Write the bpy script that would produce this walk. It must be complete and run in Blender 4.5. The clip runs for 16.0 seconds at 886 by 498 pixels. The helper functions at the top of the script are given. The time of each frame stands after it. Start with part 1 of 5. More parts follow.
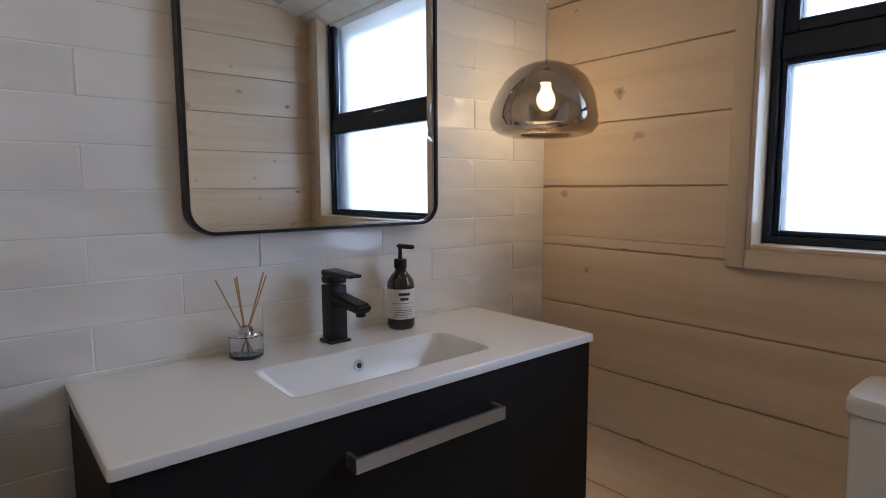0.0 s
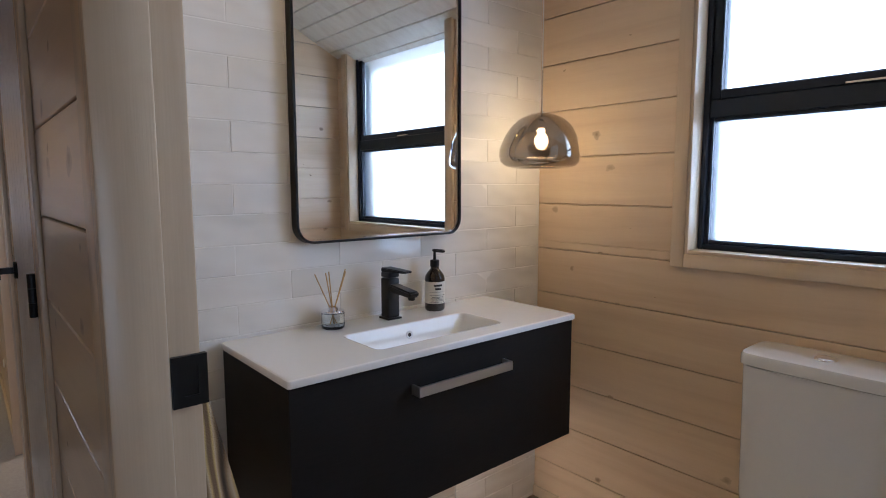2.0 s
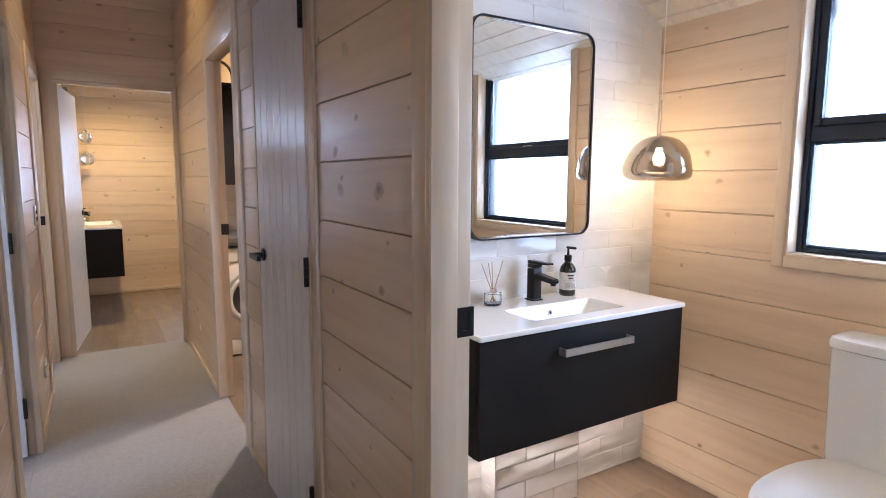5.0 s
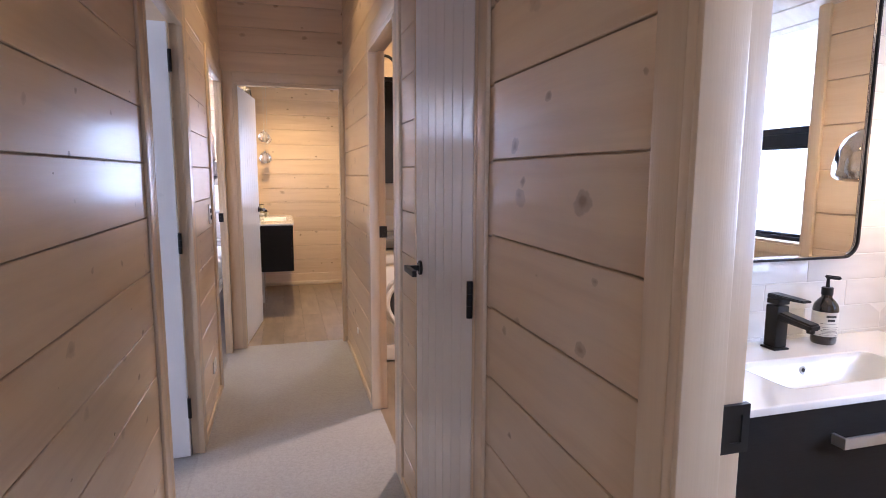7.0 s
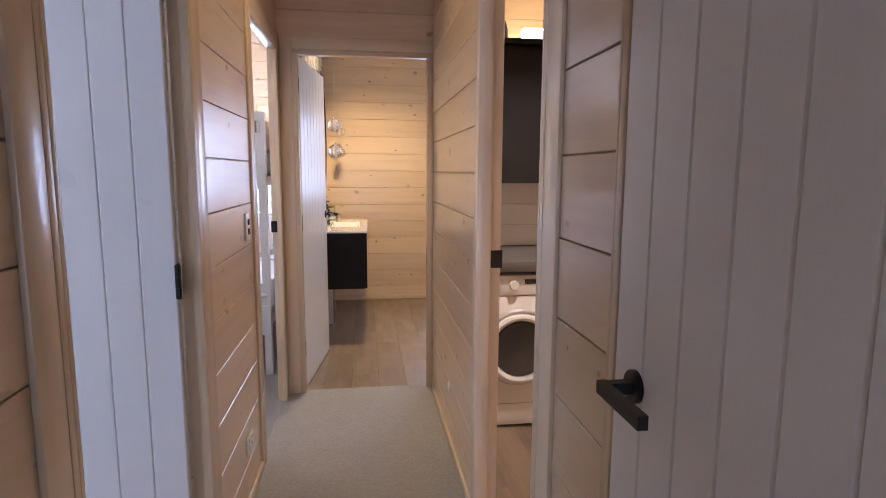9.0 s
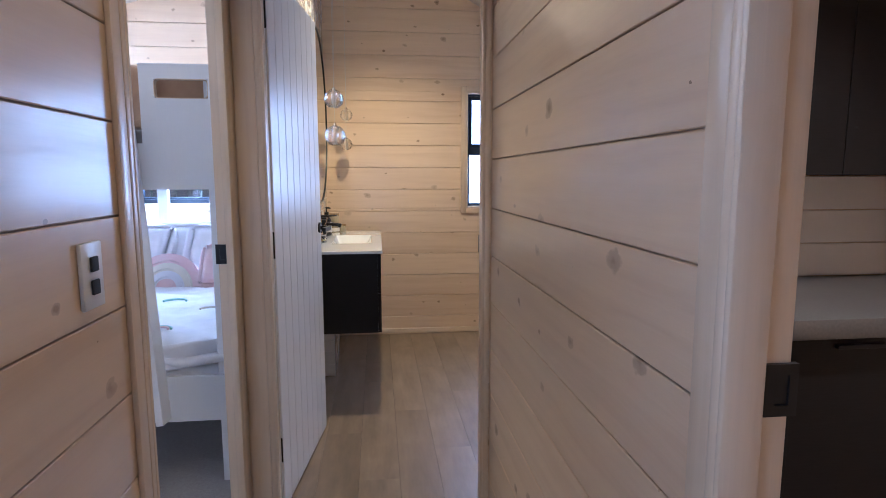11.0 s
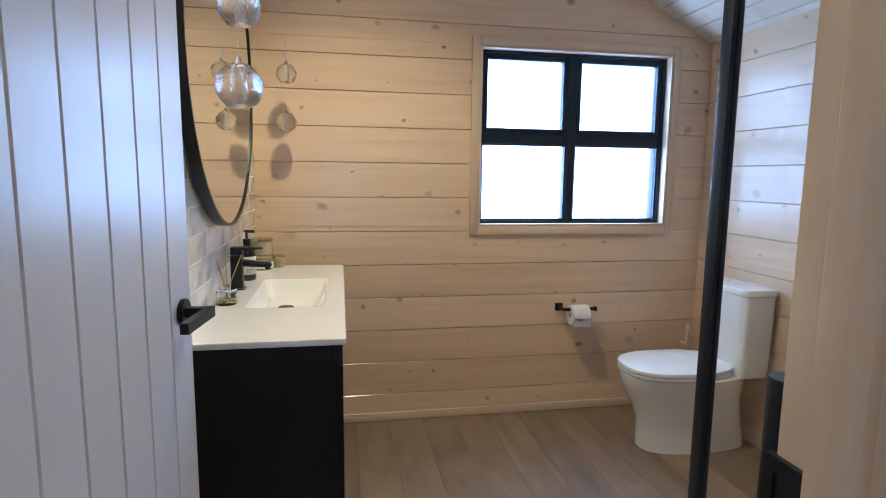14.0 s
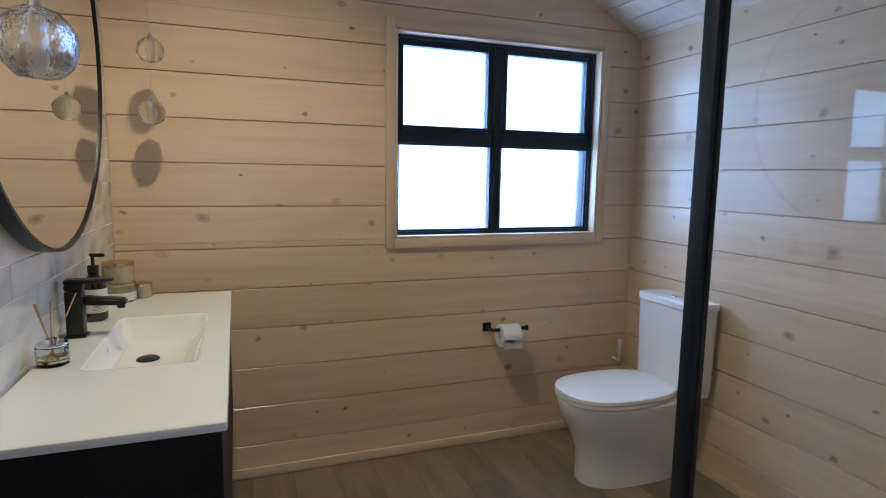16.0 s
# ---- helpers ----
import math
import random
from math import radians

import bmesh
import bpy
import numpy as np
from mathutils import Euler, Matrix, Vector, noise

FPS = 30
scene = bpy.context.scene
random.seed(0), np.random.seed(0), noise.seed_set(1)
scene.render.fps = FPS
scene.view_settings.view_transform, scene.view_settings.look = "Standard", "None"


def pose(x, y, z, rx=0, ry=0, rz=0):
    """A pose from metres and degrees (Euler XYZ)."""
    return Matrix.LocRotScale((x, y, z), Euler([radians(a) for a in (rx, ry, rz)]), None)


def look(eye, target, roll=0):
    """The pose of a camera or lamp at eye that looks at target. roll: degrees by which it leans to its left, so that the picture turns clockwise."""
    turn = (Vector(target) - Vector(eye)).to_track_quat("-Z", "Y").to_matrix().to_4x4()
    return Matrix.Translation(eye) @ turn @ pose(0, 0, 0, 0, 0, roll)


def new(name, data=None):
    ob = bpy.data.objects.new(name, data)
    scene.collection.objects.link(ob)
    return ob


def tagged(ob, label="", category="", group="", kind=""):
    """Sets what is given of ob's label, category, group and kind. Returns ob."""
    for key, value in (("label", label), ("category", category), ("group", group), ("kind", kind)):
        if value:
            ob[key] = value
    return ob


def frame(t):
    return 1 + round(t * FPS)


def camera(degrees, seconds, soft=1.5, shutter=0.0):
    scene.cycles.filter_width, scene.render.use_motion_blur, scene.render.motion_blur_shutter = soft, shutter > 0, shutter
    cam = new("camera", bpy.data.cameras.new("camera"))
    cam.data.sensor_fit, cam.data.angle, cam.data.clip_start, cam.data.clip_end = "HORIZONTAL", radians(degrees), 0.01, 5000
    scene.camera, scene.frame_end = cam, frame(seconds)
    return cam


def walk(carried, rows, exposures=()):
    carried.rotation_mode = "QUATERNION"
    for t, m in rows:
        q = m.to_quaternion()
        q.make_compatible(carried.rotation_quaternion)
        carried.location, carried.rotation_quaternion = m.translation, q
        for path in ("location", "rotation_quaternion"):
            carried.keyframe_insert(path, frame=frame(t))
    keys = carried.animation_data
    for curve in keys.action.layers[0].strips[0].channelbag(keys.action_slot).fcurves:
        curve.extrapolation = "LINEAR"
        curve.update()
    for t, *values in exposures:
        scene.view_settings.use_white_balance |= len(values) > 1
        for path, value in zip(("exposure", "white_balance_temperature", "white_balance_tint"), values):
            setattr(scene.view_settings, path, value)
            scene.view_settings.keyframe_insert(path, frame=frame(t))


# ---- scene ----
cam = camera(76.2, 16.0, 1.0)
METRES, EYE, TILT, LEAN, TURN = 6.3, 1.21, 0.0, 0.0, -42.8
PATH = [
    (0, (0.06, -0.04, 1.237), (1.336, 1.486, 1.023), -0.3),
    (0.5, (-0.015, -0.106, 1.256), (1.264, 1.416, 1.037), -0.3),
    (1, (-0.113, -0.178, 1.261), (1.179, 1.334, 1.051), -0.1),
    (1.5, (-0.229, -0.269, 1.288), (1.06, 1.245, 1.07), -0.2),
    (2, (-0.332, -0.366, 1.308), (0.956, 1.148, 1.089), -0.1),
    (2.5, (-0.441, -0.458, 1.324), (0.839, 1.061, 1.094), -0.1),
    (3, (-0.548, -0.558, 1.324), (0.706, 0.982, 1.096), 0.1),
    (5.5, (-0.817, -0.644, 1.394), (0.129, 1.099, 1.143), 0.2),
    (6, (-0.776, -0.548, 1.403), (0.06, 1.251, 1.149), 0.2),
    (6.5, (-0.726, -0.415, 1.403), (-0.032, 1.443, 1.146), 0.3),
    (7, (-0.684, -0.204, 1.393), (-0.149, 1.705, 1.132), 0.2),
    (7.5, (-0.659, 0.031, 1.393), (-0.224, 1.965, 1.129), 0.2),
    (8, (-0.637, 0.31, 1.394), (-0.258, 2.256, 1.13), 0.4),
    (8.5, (-0.628, 0.617, 1.391), (-0.302, 2.572, 1.124), 0.4),
    (9, (-0.628, 0.969, 1.386), (-0.354, 2.932, 1.116), 0.3),
    (11.5, (-0.619, 2.736, 1.315), (-0.407, 4.709, 1.063), -0.1),
    (12, (-0.606, 3.059, 1.314), (-0.412, 5.033, 1.063), -0.1),
    (12.5, (-0.62, 3.373, 1.34), (-0.4, 5.344, 1.078), 0.5),
    (13, (-0.609, 3.684, 1.324), (-0.368, 5.653, 1.069), 0.4),
    (13.5, (-0.6, 3.918, 1.328), (-0.352, 5.886, 1.069), 0.5),
    (14, (-0.612, 4.128, 1.342), (-0.258, 6.078, 1.078), 0.7),
    (14.5, (-0.582, 4.271, 1.355), (-0.108, 6.195, 1.085), 0.8),
    (15, (-0.571, 4.409, 1.357), (0.004, 6.307, 1.093), 0.9),
    (15.5, (-0.568, 4.495, 1.355), (0.066, 6.374, 1.098), 0.9),
    (16, (-0.573, 4.552, 1.356), (0.108, 6.415, 1.1), 0.9),
]
walk(cam, [(t, look(eye, target, roll)) for t, eye, target, roll in PATH],
     [(t, e, k, tint) for t, e, k, tint in ((0.0, -1.38, 6050, 25), (1.5, -1.17, 6050, 25), (3.0, -0.52, 5950, 23), (5.5, 0.26, 5750, 27), (6.2, 0.28, 5800, 29), (7.0, 0.3, 5900, 35), (8.0, 0.25, 5900, 35), (9.0, 0.15, 5800, 32), (11.5, -0.22, 4750, 25), (12.0, 0.05, 4700, 22), (12.5, 0.35, 4650, 20), (13.0, 0.15, 4700, 19), (13.5, -0.1, 4850, 21), (14.5, -0.48, 4900, 21), (16.0, -0.8, 4800, 20))])
# ---- world, light and exposure ----
def world_sky():
    w = bpy.data.worlds.new("sky")
    w.use_nodes = True
    nt = w.node_tree
    sky = nt.nodes.new("ShaderNodeTexSky")
    sky.sky_type, sky.sun_disc = "NISHITA", False
    sky.sun_elevation, sky.sun_rotation = radians(35), radians(200)
    bg = nt.nodes["Background"]
    bg.inputs[1].default_value = 0.12
    nt.links.new(sky.outputs[0], bg.inputs[0])
    scene.world = w


world_sky()


def daylight(name, m, sx, sy, watts, colour=(0.80, 0.91, 1.0)):
    """The sky's light in a window opening."""
    d = bpy.data.lights.new(name, "AREA")
    d.shape, d.size, d.size_y, d.energy, d.color = "RECTANGLE", sx, sy, watts, colour
    ob = new(name, d)
    ob.matrix_world = m
    return ob


def bulb(name, at, watts, colour, radius):
    d = bpy.data.lights.new(name, "POINT")
    d.energy, d.color, d.shadow_soft_size = watts, colour, radius
    ob = new(name, d)
    ob.location = at
    return ob


def downlight_lamp(name, at, watts, colour, angle=110, radius=0.035, target=None):
    d = bpy.data.lights.new(name, "SPOT")
    d.energy, d.color, d.shadow_soft_size, d.spot_size, d.spot_blend = watts, colour, radius, radians(angle), 0.6
    ob = new(name, d)
    ob.matrix_world = look(at, target or (at[0], at[1] + 0.001, 0))
    return ob


WARM = (1.0, 0.80, 0.42)
LED = (1.0, 0.775, 0.34)
# Bathroom and ensuite first; the last three are added, unseen fittings.
DOWNLIGHTS = [(0.30, 0.45), (-0.55, 6.0), (0.35, 3.25), (-0.62, 0.20), (-0.62, 3.30)]
SKY = (0.60, 0.81, 1.0)
daylight("daylight_1", look((1.62, 0.063, 1.60), (0, 0.063, 1.60)), 0.85, 0.98, 30, SKY)
daylight("daylight_2", look((0.657, 7.26, 1.535), (0.657, 0, 1.535)), 1.06, 0.9, 28, SKY)
daylight("daylight_3", look((-2.5, 7.27, 1.63), (-2.5, 0, 1.55)), 1.5, 0.80, 320, SKY)
daylight("daylight_4", look((-4.17, 1.0, 1.6), (0, 1.4, 1.5)), 1.42, 0.9, 50, SKY)
# Fill for the near hall, from an added window out of view.
daylight("hall_fill_daylight", look((-0.675, -2.76, 0.95), (-0.675, 0, 0.95)), 0.70, 1.6, 9, SKY)
bulb("pendant_bulb_light", (1.250, 0.955, 1.458), 1.8, WARM, 0.02)
downlight_lamp("downlight_light_1", (0.30, 0.45, 2.60), 19, LED)
downlight_lamp("downlight_light_2", (-0.55, 6.0, 3.02), 185, LED, 110, 0.06)
# Added fill to brighten the washing machine; no downlight is known here.
downlight_lamp("laundry_fill_light", (0.35, 3.25, 2.58), 150, (1.0, 0.86, 0.60))
# Two added fills for the hall, where no ceiling lights are known.
downlight_lamp("hall_fill_light_1", (-0.62, 0.20, 3.06), 5, LED, 80)
downlight_lamp("hall_fill_light_2", (-0.62, 3.30, 3.06), 36, LED, 100)
daylight("under_vanity_strip", look((0.66, 1.015, 0.486), (0.66, 1.015, 0)), 0.9, 0.02, 6.0, (1.0, 0.90, 0.70))
bulb("laundry_batten_light", (0.36, 4.20, 2.23), 3, LED, 0.04)

# ---- materials ----
def mat(name, build):
    m = bpy.data.materials.new(name)
    m.use_nodes = True
    nt = m.node_tree
    build(nt, nt.nodes["Principled BSDF"])
    return m


def nd(nt, kind, **inputs):
    n = nt.nodes.new(kind)
    for k, v in inputs.items():
        n.inputs[k.replace("_", " ")].default_value = v
    return n


def ramp(nt, fac, stops):
    r = nt.nodes.new("ShaderNodeValToRGB")
    el = r.color_ramp.elements
    while len(el) < len(stops):
        el.new(0.5)
    for e, (p, c) in zip(el, stops):
        e.position, e.color = p, (*c, 1) if len(c) == 3 else c
    nt.links.new(fac, r.inputs[0])
    return r.outputs[0]


def mix(nt, fac, a, b, blend="MIX"):
    n = nt.nodes.new("ShaderNodeMix")
    n.data_type, n.blend_type = "RGBA", blend
    for i, v in ((0, fac), (6, a), (7, b)):
        if isinstance(v, bpy.types.NodeSocket):
            nt.links.new(v, n.inputs[i])
        elif i == 0:
            n.inputs[0].default_value = v
        else:
            n.inputs[i].default_value = (*v, 1)
    return n.outputs[2]


def math_n(nt, op, a, b=0.0):
    n = nt.nodes.new("ShaderNodeMath")
    n.operation = op
    for i, v in ((0, a), (1, b)):
        if isinstance(v, bpy.types.NodeSocket):
            nt.links.new(v, n.inputs[i])
        else:
            n.inputs[i].default_value = v
    return n.outputs[0]


def coords(nt, scale=(1, 1, 1), shift=True):
    """Object coordinates, moved by a random step for each object."""
    tc = nt.nodes.new("ShaderNodeTexCoord")
    mp = nt.nodes.new("ShaderNodeMapping")
    mp.inputs["Scale"].default_value = scale
    out = tc.outputs["Object"]
    if shift:
        info = nt.nodes.new("ShaderNodeObjectInfo")
        add = nt.nodes.new("ShaderNodeVectorMath")
        add.operation = "MULTIPLY_ADD"
        nt.links.new(info.outputs["Random"], add.inputs[0])
        add.inputs[1].default_value = (37.0, 11.0, 23.0)
        nt.links.new(out, add.inputs[2])
        out = add.outputs[0]
    nt.links.new(out, mp.inputs[0])
    return mp.outputs[0]


def tex(nt, vec, kind="ShaderNodeTexNoise", **inputs):
    n = nd(nt, kind, **inputs)
    nt.links.new(vec, n.inputs["Vector"])
    return n


def bump(nt, bsdf, height, strength, distance):
    b = nd(nt, "ShaderNodeBump", Strength=strength, Distance=distance)
    nt.links.new(height, b.inputs["Height"])
    nt.links.new(b.outputs[0], bsdf.inputs["Normal"])


KNOTS = 0.48


def pine(light, dark, knots=True, rough=0.36, coat=0.55):
    """Whitewashed pine; the grain runs along the object's x."""
    def build(nt, b):
        warp = tex(nt, coords(nt, (1.2, 5, 5)), Scale=1.6, Detail=2.0).outputs[0]
        v = nt.nodes.new("ShaderNodeVectorMath")
        v.operation = "MULTIPLY_ADD"
        nt.links.new(warp, v.inputs[0])
        v.inputs[1].default_value = (0, 0.35, 0.5)
        nt.links.new(coords(nt, (0.45, 9, 9)), v.inputs[2])
        grain = tex(nt, v.outputs[0], Scale=2.2, Detail=4.0, Roughness=0.6).outputs[0]
        fine = tex(nt, coords(nt, (3, 120, 120)), Scale=3.0, Detail=2.0).outputs[0]
        col = ramp(nt, grain, [(0.3, dark), (0.5, tuple((a * 2 + c) / 3 for a, c in zip(light, dark))), (0.68, light)])
        col = mix(nt, math_n(nt, "MULTIPLY", fine, 0.10), col, tuple(c * 0.55 for c in dark))
        info = nt.nodes.new("ShaderNodeObjectInfo")
        tone = ramp(nt, info.outputs["Random"], [(0.0, (0.90, 0.88, 0.86)), (1.0, (1.0, 1.0, 1.0))])
        col = mix(nt, 1.0, col, tone, "MULTIPLY")
        if knots:
            flat = coords(nt, (1, 1, 1))
            xyz = nt.nodes.new("ShaderNodeSeparateXYZ")
            nt.links.new(flat, xyz.inputs[0])
            uv = nt.nodes.new("ShaderNodeCombineXYZ")
            nt.links.new(math_n(nt, "MULTIPLY", xyz.outputs[0], 4.0), uv.inputs[0])
            nt.links.new(math_n(nt, "MULTIPLY", xyz.outputs[2], 5.6), uv.inputs[1])
            vo = tex(nt, uv.outputs[0], "ShaderNodeTexVoronoi", Scale=1.0)
            vo.voronoi_dimensions = "2D"
            wob = tex(nt, coords(nt, (26, 26, 34)), Scale=1.0, Detail=2.0).outputs[0]
            dist = math_n(nt, "ADD", vo.outputs["Distance"], math_n(nt, "MULTIPLY", math_n(nt, "SUBTRACT", wob, 0.5), 0.20))
            sep = nt.nodes.new("ShaderNodeSeparateColor")
            nt.links.new(vo.outputs["Color"], sep.inputs[0])
            size = math_n(nt, "MULTIPLY", math_n(nt, "GREATER_THAN", sep.outputs[0], KNOTS), math_n(nt, "ADD", 0.044, math_n(nt, "MULTIPLY", math_n(nt, "POWER", sep.outputs[1], 3.0), 0.10)))
            spot = math_n(nt, "DIVIDE", dist, math_n(nt, "ADD", size, 0.0001))
            ring = ramp(nt, spot, [(0.0, (1.0, 1.0, 1.0)), (0.22, (0.85, 0.85, 0.85)), (0.45, (0.62, 0.62, 0.62)), (0.78, (0.50, 0.50, 0.50)), (1.0, (0.0, 0.0, 0.0))])
            inside = math_n(nt, "LESS_THAN", spot, 1.3)
            ring = math_n(nt, "MULTIPLY", math_n(nt, "MULTIPLY", ring, inside), math_n(nt, "ADD", 0.32, math_n(nt, "MULTIPLY", sep.outputs[2], 0.6)))
            col = mix(nt, ring, col, (0.20, 0.115, 0.055))
        nt.links.new(col, b.inputs["Base Color"])
        b.inputs["Roughness"].default_value = rough
        b.inputs["Coat Weight"].default_value = coat
        b.inputs["Coat Roughness"].default_value = 0.16
        h = math_n(nt, "ADD", math_n(nt, "MULTIPLY", fine, 0.4), grain)
        bump(nt, b, h, 0.25, 0.0015)
    return build


def paint(colour, rough=0.4, grain=0.06, metal=0.0, coat=0.0, bumpy=0.12, scale=60.0, stretch=(1, 1, 1), dist=0.0008):
    def build(nt, b):
        n = tex(nt, coords(nt, stretch), Scale=scale, Detail=4.0).outputs[0]
        big = tex(nt, coords(nt), Scale=3.0, Detail=3.0).outputs[0]
        f = math_n(nt, "ADD", math_n(nt, "MULTIPLY", n, 0.5), math_n(nt, "MULTIPLY", big, 0.5))
        nt.links.new(ramp(nt, f, [(0.25, tuple(c * (1 - grain * 1.6) for c in colour)), (0.75, tuple(min(1, c * (1 + grain)) for c in colour))]), b.inputs["Base Color"])
        nt.links.new(math_n(nt, "ADD", rough - 0.06, math_n(nt, "MULTIPLY", big, 0.12)), b.inputs["Roughness"])
        b.inputs["Metallic"].default_value = metal
        b.inputs["Coat Weight"].default_value = coat
        b.inputs["Coat Roughness"].default_value = 0.08
        if bumpy:
            bump(nt, b, n, bumpy, dist)
    return build


def glass(colour=(1, 1, 1), rough=0.0, ior=1.45):
    def build(nt, b):
        b.inputs["Base Color"].default_value = (*colour, 1)
        b.inputs["Transmission Weight"].default_value = 1
        b.inputs["Roughness"].default_value = rough
        b.inputs["IOR"].default_value = ior
    return build


def bubbled_crystal(nt, b):
    glass((1, 1, 1), 0.0, 1.5)(nt, b)
    n = tex(nt, coords(nt), "ShaderNodeTexVoronoi", Scale=120.0)
    bump(nt, b, n.outputs["Distance"], 0.6, 0.003)


def mirror_glass(nt, b):
    b.inputs["Base Color"].default_value = (0.86, 0.88, 0.87, 1)
    b.inputs["Metallic"].default_value = 1
    b.inputs["Roughness"].default_value = 0.01


def glow(colour, strength):
    def build(nt, b):
        b.inputs["Base Color"].default_value = (*colour, 1)
        b.inputs["Emission Color"].default_value = (*colour, 1)
        b.inputs["Emission Strength"].default_value = strength
    return build


def tile_glaze(nt, b):
    """Hand-made gloss tile with a wavy face."""
    v = coords(nt, (0.7, 1, 1.5))
    wave = tex(nt, v, Scale=7.0, Detail=1.0, Roughness=0.35).outputs[0]
    tint = tex(nt, coords(nt), Scale=4.0, Detail=3.0).outputs[0]
    info = nt.nodes.new("ShaderNodeObjectInfo")
    f = math_n(nt, "ADD", math_n(nt, "MULTIPLY", tint, 0.5), math_n(nt, "MULTIPLY", info.outputs["Random"], 0.5))
    nt.links.new(ramp(nt, f, [(0.2, (0.74, 0.72, 0.68)), (0.8, (0.82, 0.80, 0.77))]), b.inputs["Base Color"])
    b.inputs["Roughness"].default_value = 0.10
    b.inputs["Coat Weight"].default_value = 0.5
    b.inputs["Coat Roughness"].default_value = 0.06
    bump(nt, b, wave, 1.0, 0.030)


def carpet_mat(nt, b):
    pile = tex(nt, coords(nt, shift=False), Scale=420.0, Detail=2.0).outputs[0]
    mid = tex(nt, coords(nt, shift=False), Scale=70.0, Detail=4.0).outputs[0]
    big = tex(nt, coords(nt, shift=False), Scale=2.5, Detail=3.0).outputs[0]
    f = math_n(nt, "ADD", math_n(nt, "MULTIPLY", mid, 0.5), math_n(nt, "ADD", math_n(nt, "MULTIPLY", pile, 0.3), math_n(nt, "MULTIPLY", big, 0.2)))
    nt.links.new(ramp(nt, f, [(0.3, (0.25, 0.235, 0.23)), (0.7, (0.38, 0.362, 0.35))]), b.inputs["Base Color"])
    b.inputs["Roughness"].default_value = 0.95
    b.inputs["Sheen Weight"].default_value = 0.25
    bump(nt, b, math_n(nt, "ADD", pile, mid), 0.6, 0.0035)


def vinyl(light, dark):
    def build(nt, b):
        g = tex(nt, coords(nt, (1.0, 6, 6)), Scale=2.0, Detail=5.0, Roughness=0.62).outputs[0]
        s = tex(nt, coords(nt, (2.0, 3, 3)), Scale=2.0, Detail=5.0).outputs[0]
        f = math_n(nt, "ADD", math_n(nt, "MULTIPLY", g, 0.6), math_n(nt, "MULTIPLY", s, 0.4))
        info = nt.nodes.new("ShaderNodeObjectInfo")
        tone = ramp(nt, info.outputs["Random"], [(0.0, (0.80, 0.79, 0.78)), (1.0, (1.10, 1.07, 1.03))])
        col = mix(nt, 1.0, ramp(nt, f, [(0.32, dark), (0.66, light)]), tone, "MULTIPLY")
        nt.links.new(col, b.inputs["Base Color"])
        b.inputs["Roughness"].default_value = 0.38
        bump(nt, b, g, 0.15, 0.001)
    return build


def fabric(colour, second=None, scale=500.0):
    def build(nt, b):
        weave = tex(nt, coords(nt), Scale=scale, Detail=2.0).outputs[0]
        fold = tex(nt, coords(nt), Scale=9.0, Detail=4.0).outputs[0]
        col = ramp(nt, fold, [(0.35, colour), (0.7, second or tuple(c * 0.9 for c in colour))])
        nt.links.new(col, b.inputs["Base Color"])
        b.inputs["Roughness"].default_value = 0.9
        b.inputs["Sheen Weight"].default_value = 0.3
        bump(nt, b, math_n(nt, "ADD", math_n(nt, "MULTIPLY", weave, 0.15), fold), 0.5, 0.012)
    return build


def striped_towel(nt, b):
    wave = nd(nt, "ShaderNodeTexWave", Scale=6.0, Distortion=7.0, Detail=2.0, Detail_Scale=1.2)
    wave.bands_direction = "X"
    nt.links.new(coords(nt, (1, 1, 0.25), False), wave.inputs["Vector"])
    pile = tex(nt, coords(nt, shift=False), Scale=300.0, Detail=2.0).outputs[0]
    col = ramp(nt, wave.outputs["Fac"], [(0.0, (0.07, 0.05, 0.035)), (0.22, (0.34, 0.23, 0.13)), (0.5, (0.60, 0.49, 0.33)), (0.72, (0.62, 0.46, 0.20)), (0.95, (0.22, 0.14, 0.08))])
    nt.links.new(col, b.inputs["Base Color"])
    b.inputs["Roughness"].default_value = 0.95
    bump(nt, b, pile, 0.6, 0.004)


def smoked_glass(nt, b):
    """Half-mirrored smoky bronze glass."""
    b.inputs["Base Color"].default_value = (0.68, 0.63, 0.56, 1)
    b.inputs["Metallic"].default_value = 0.42
    b.inputs["Transmission Weight"].default_value = 1
    b.inputs["Roughness"].default_value = 0.0
    b.inputs["IOR"].default_value = 1.6


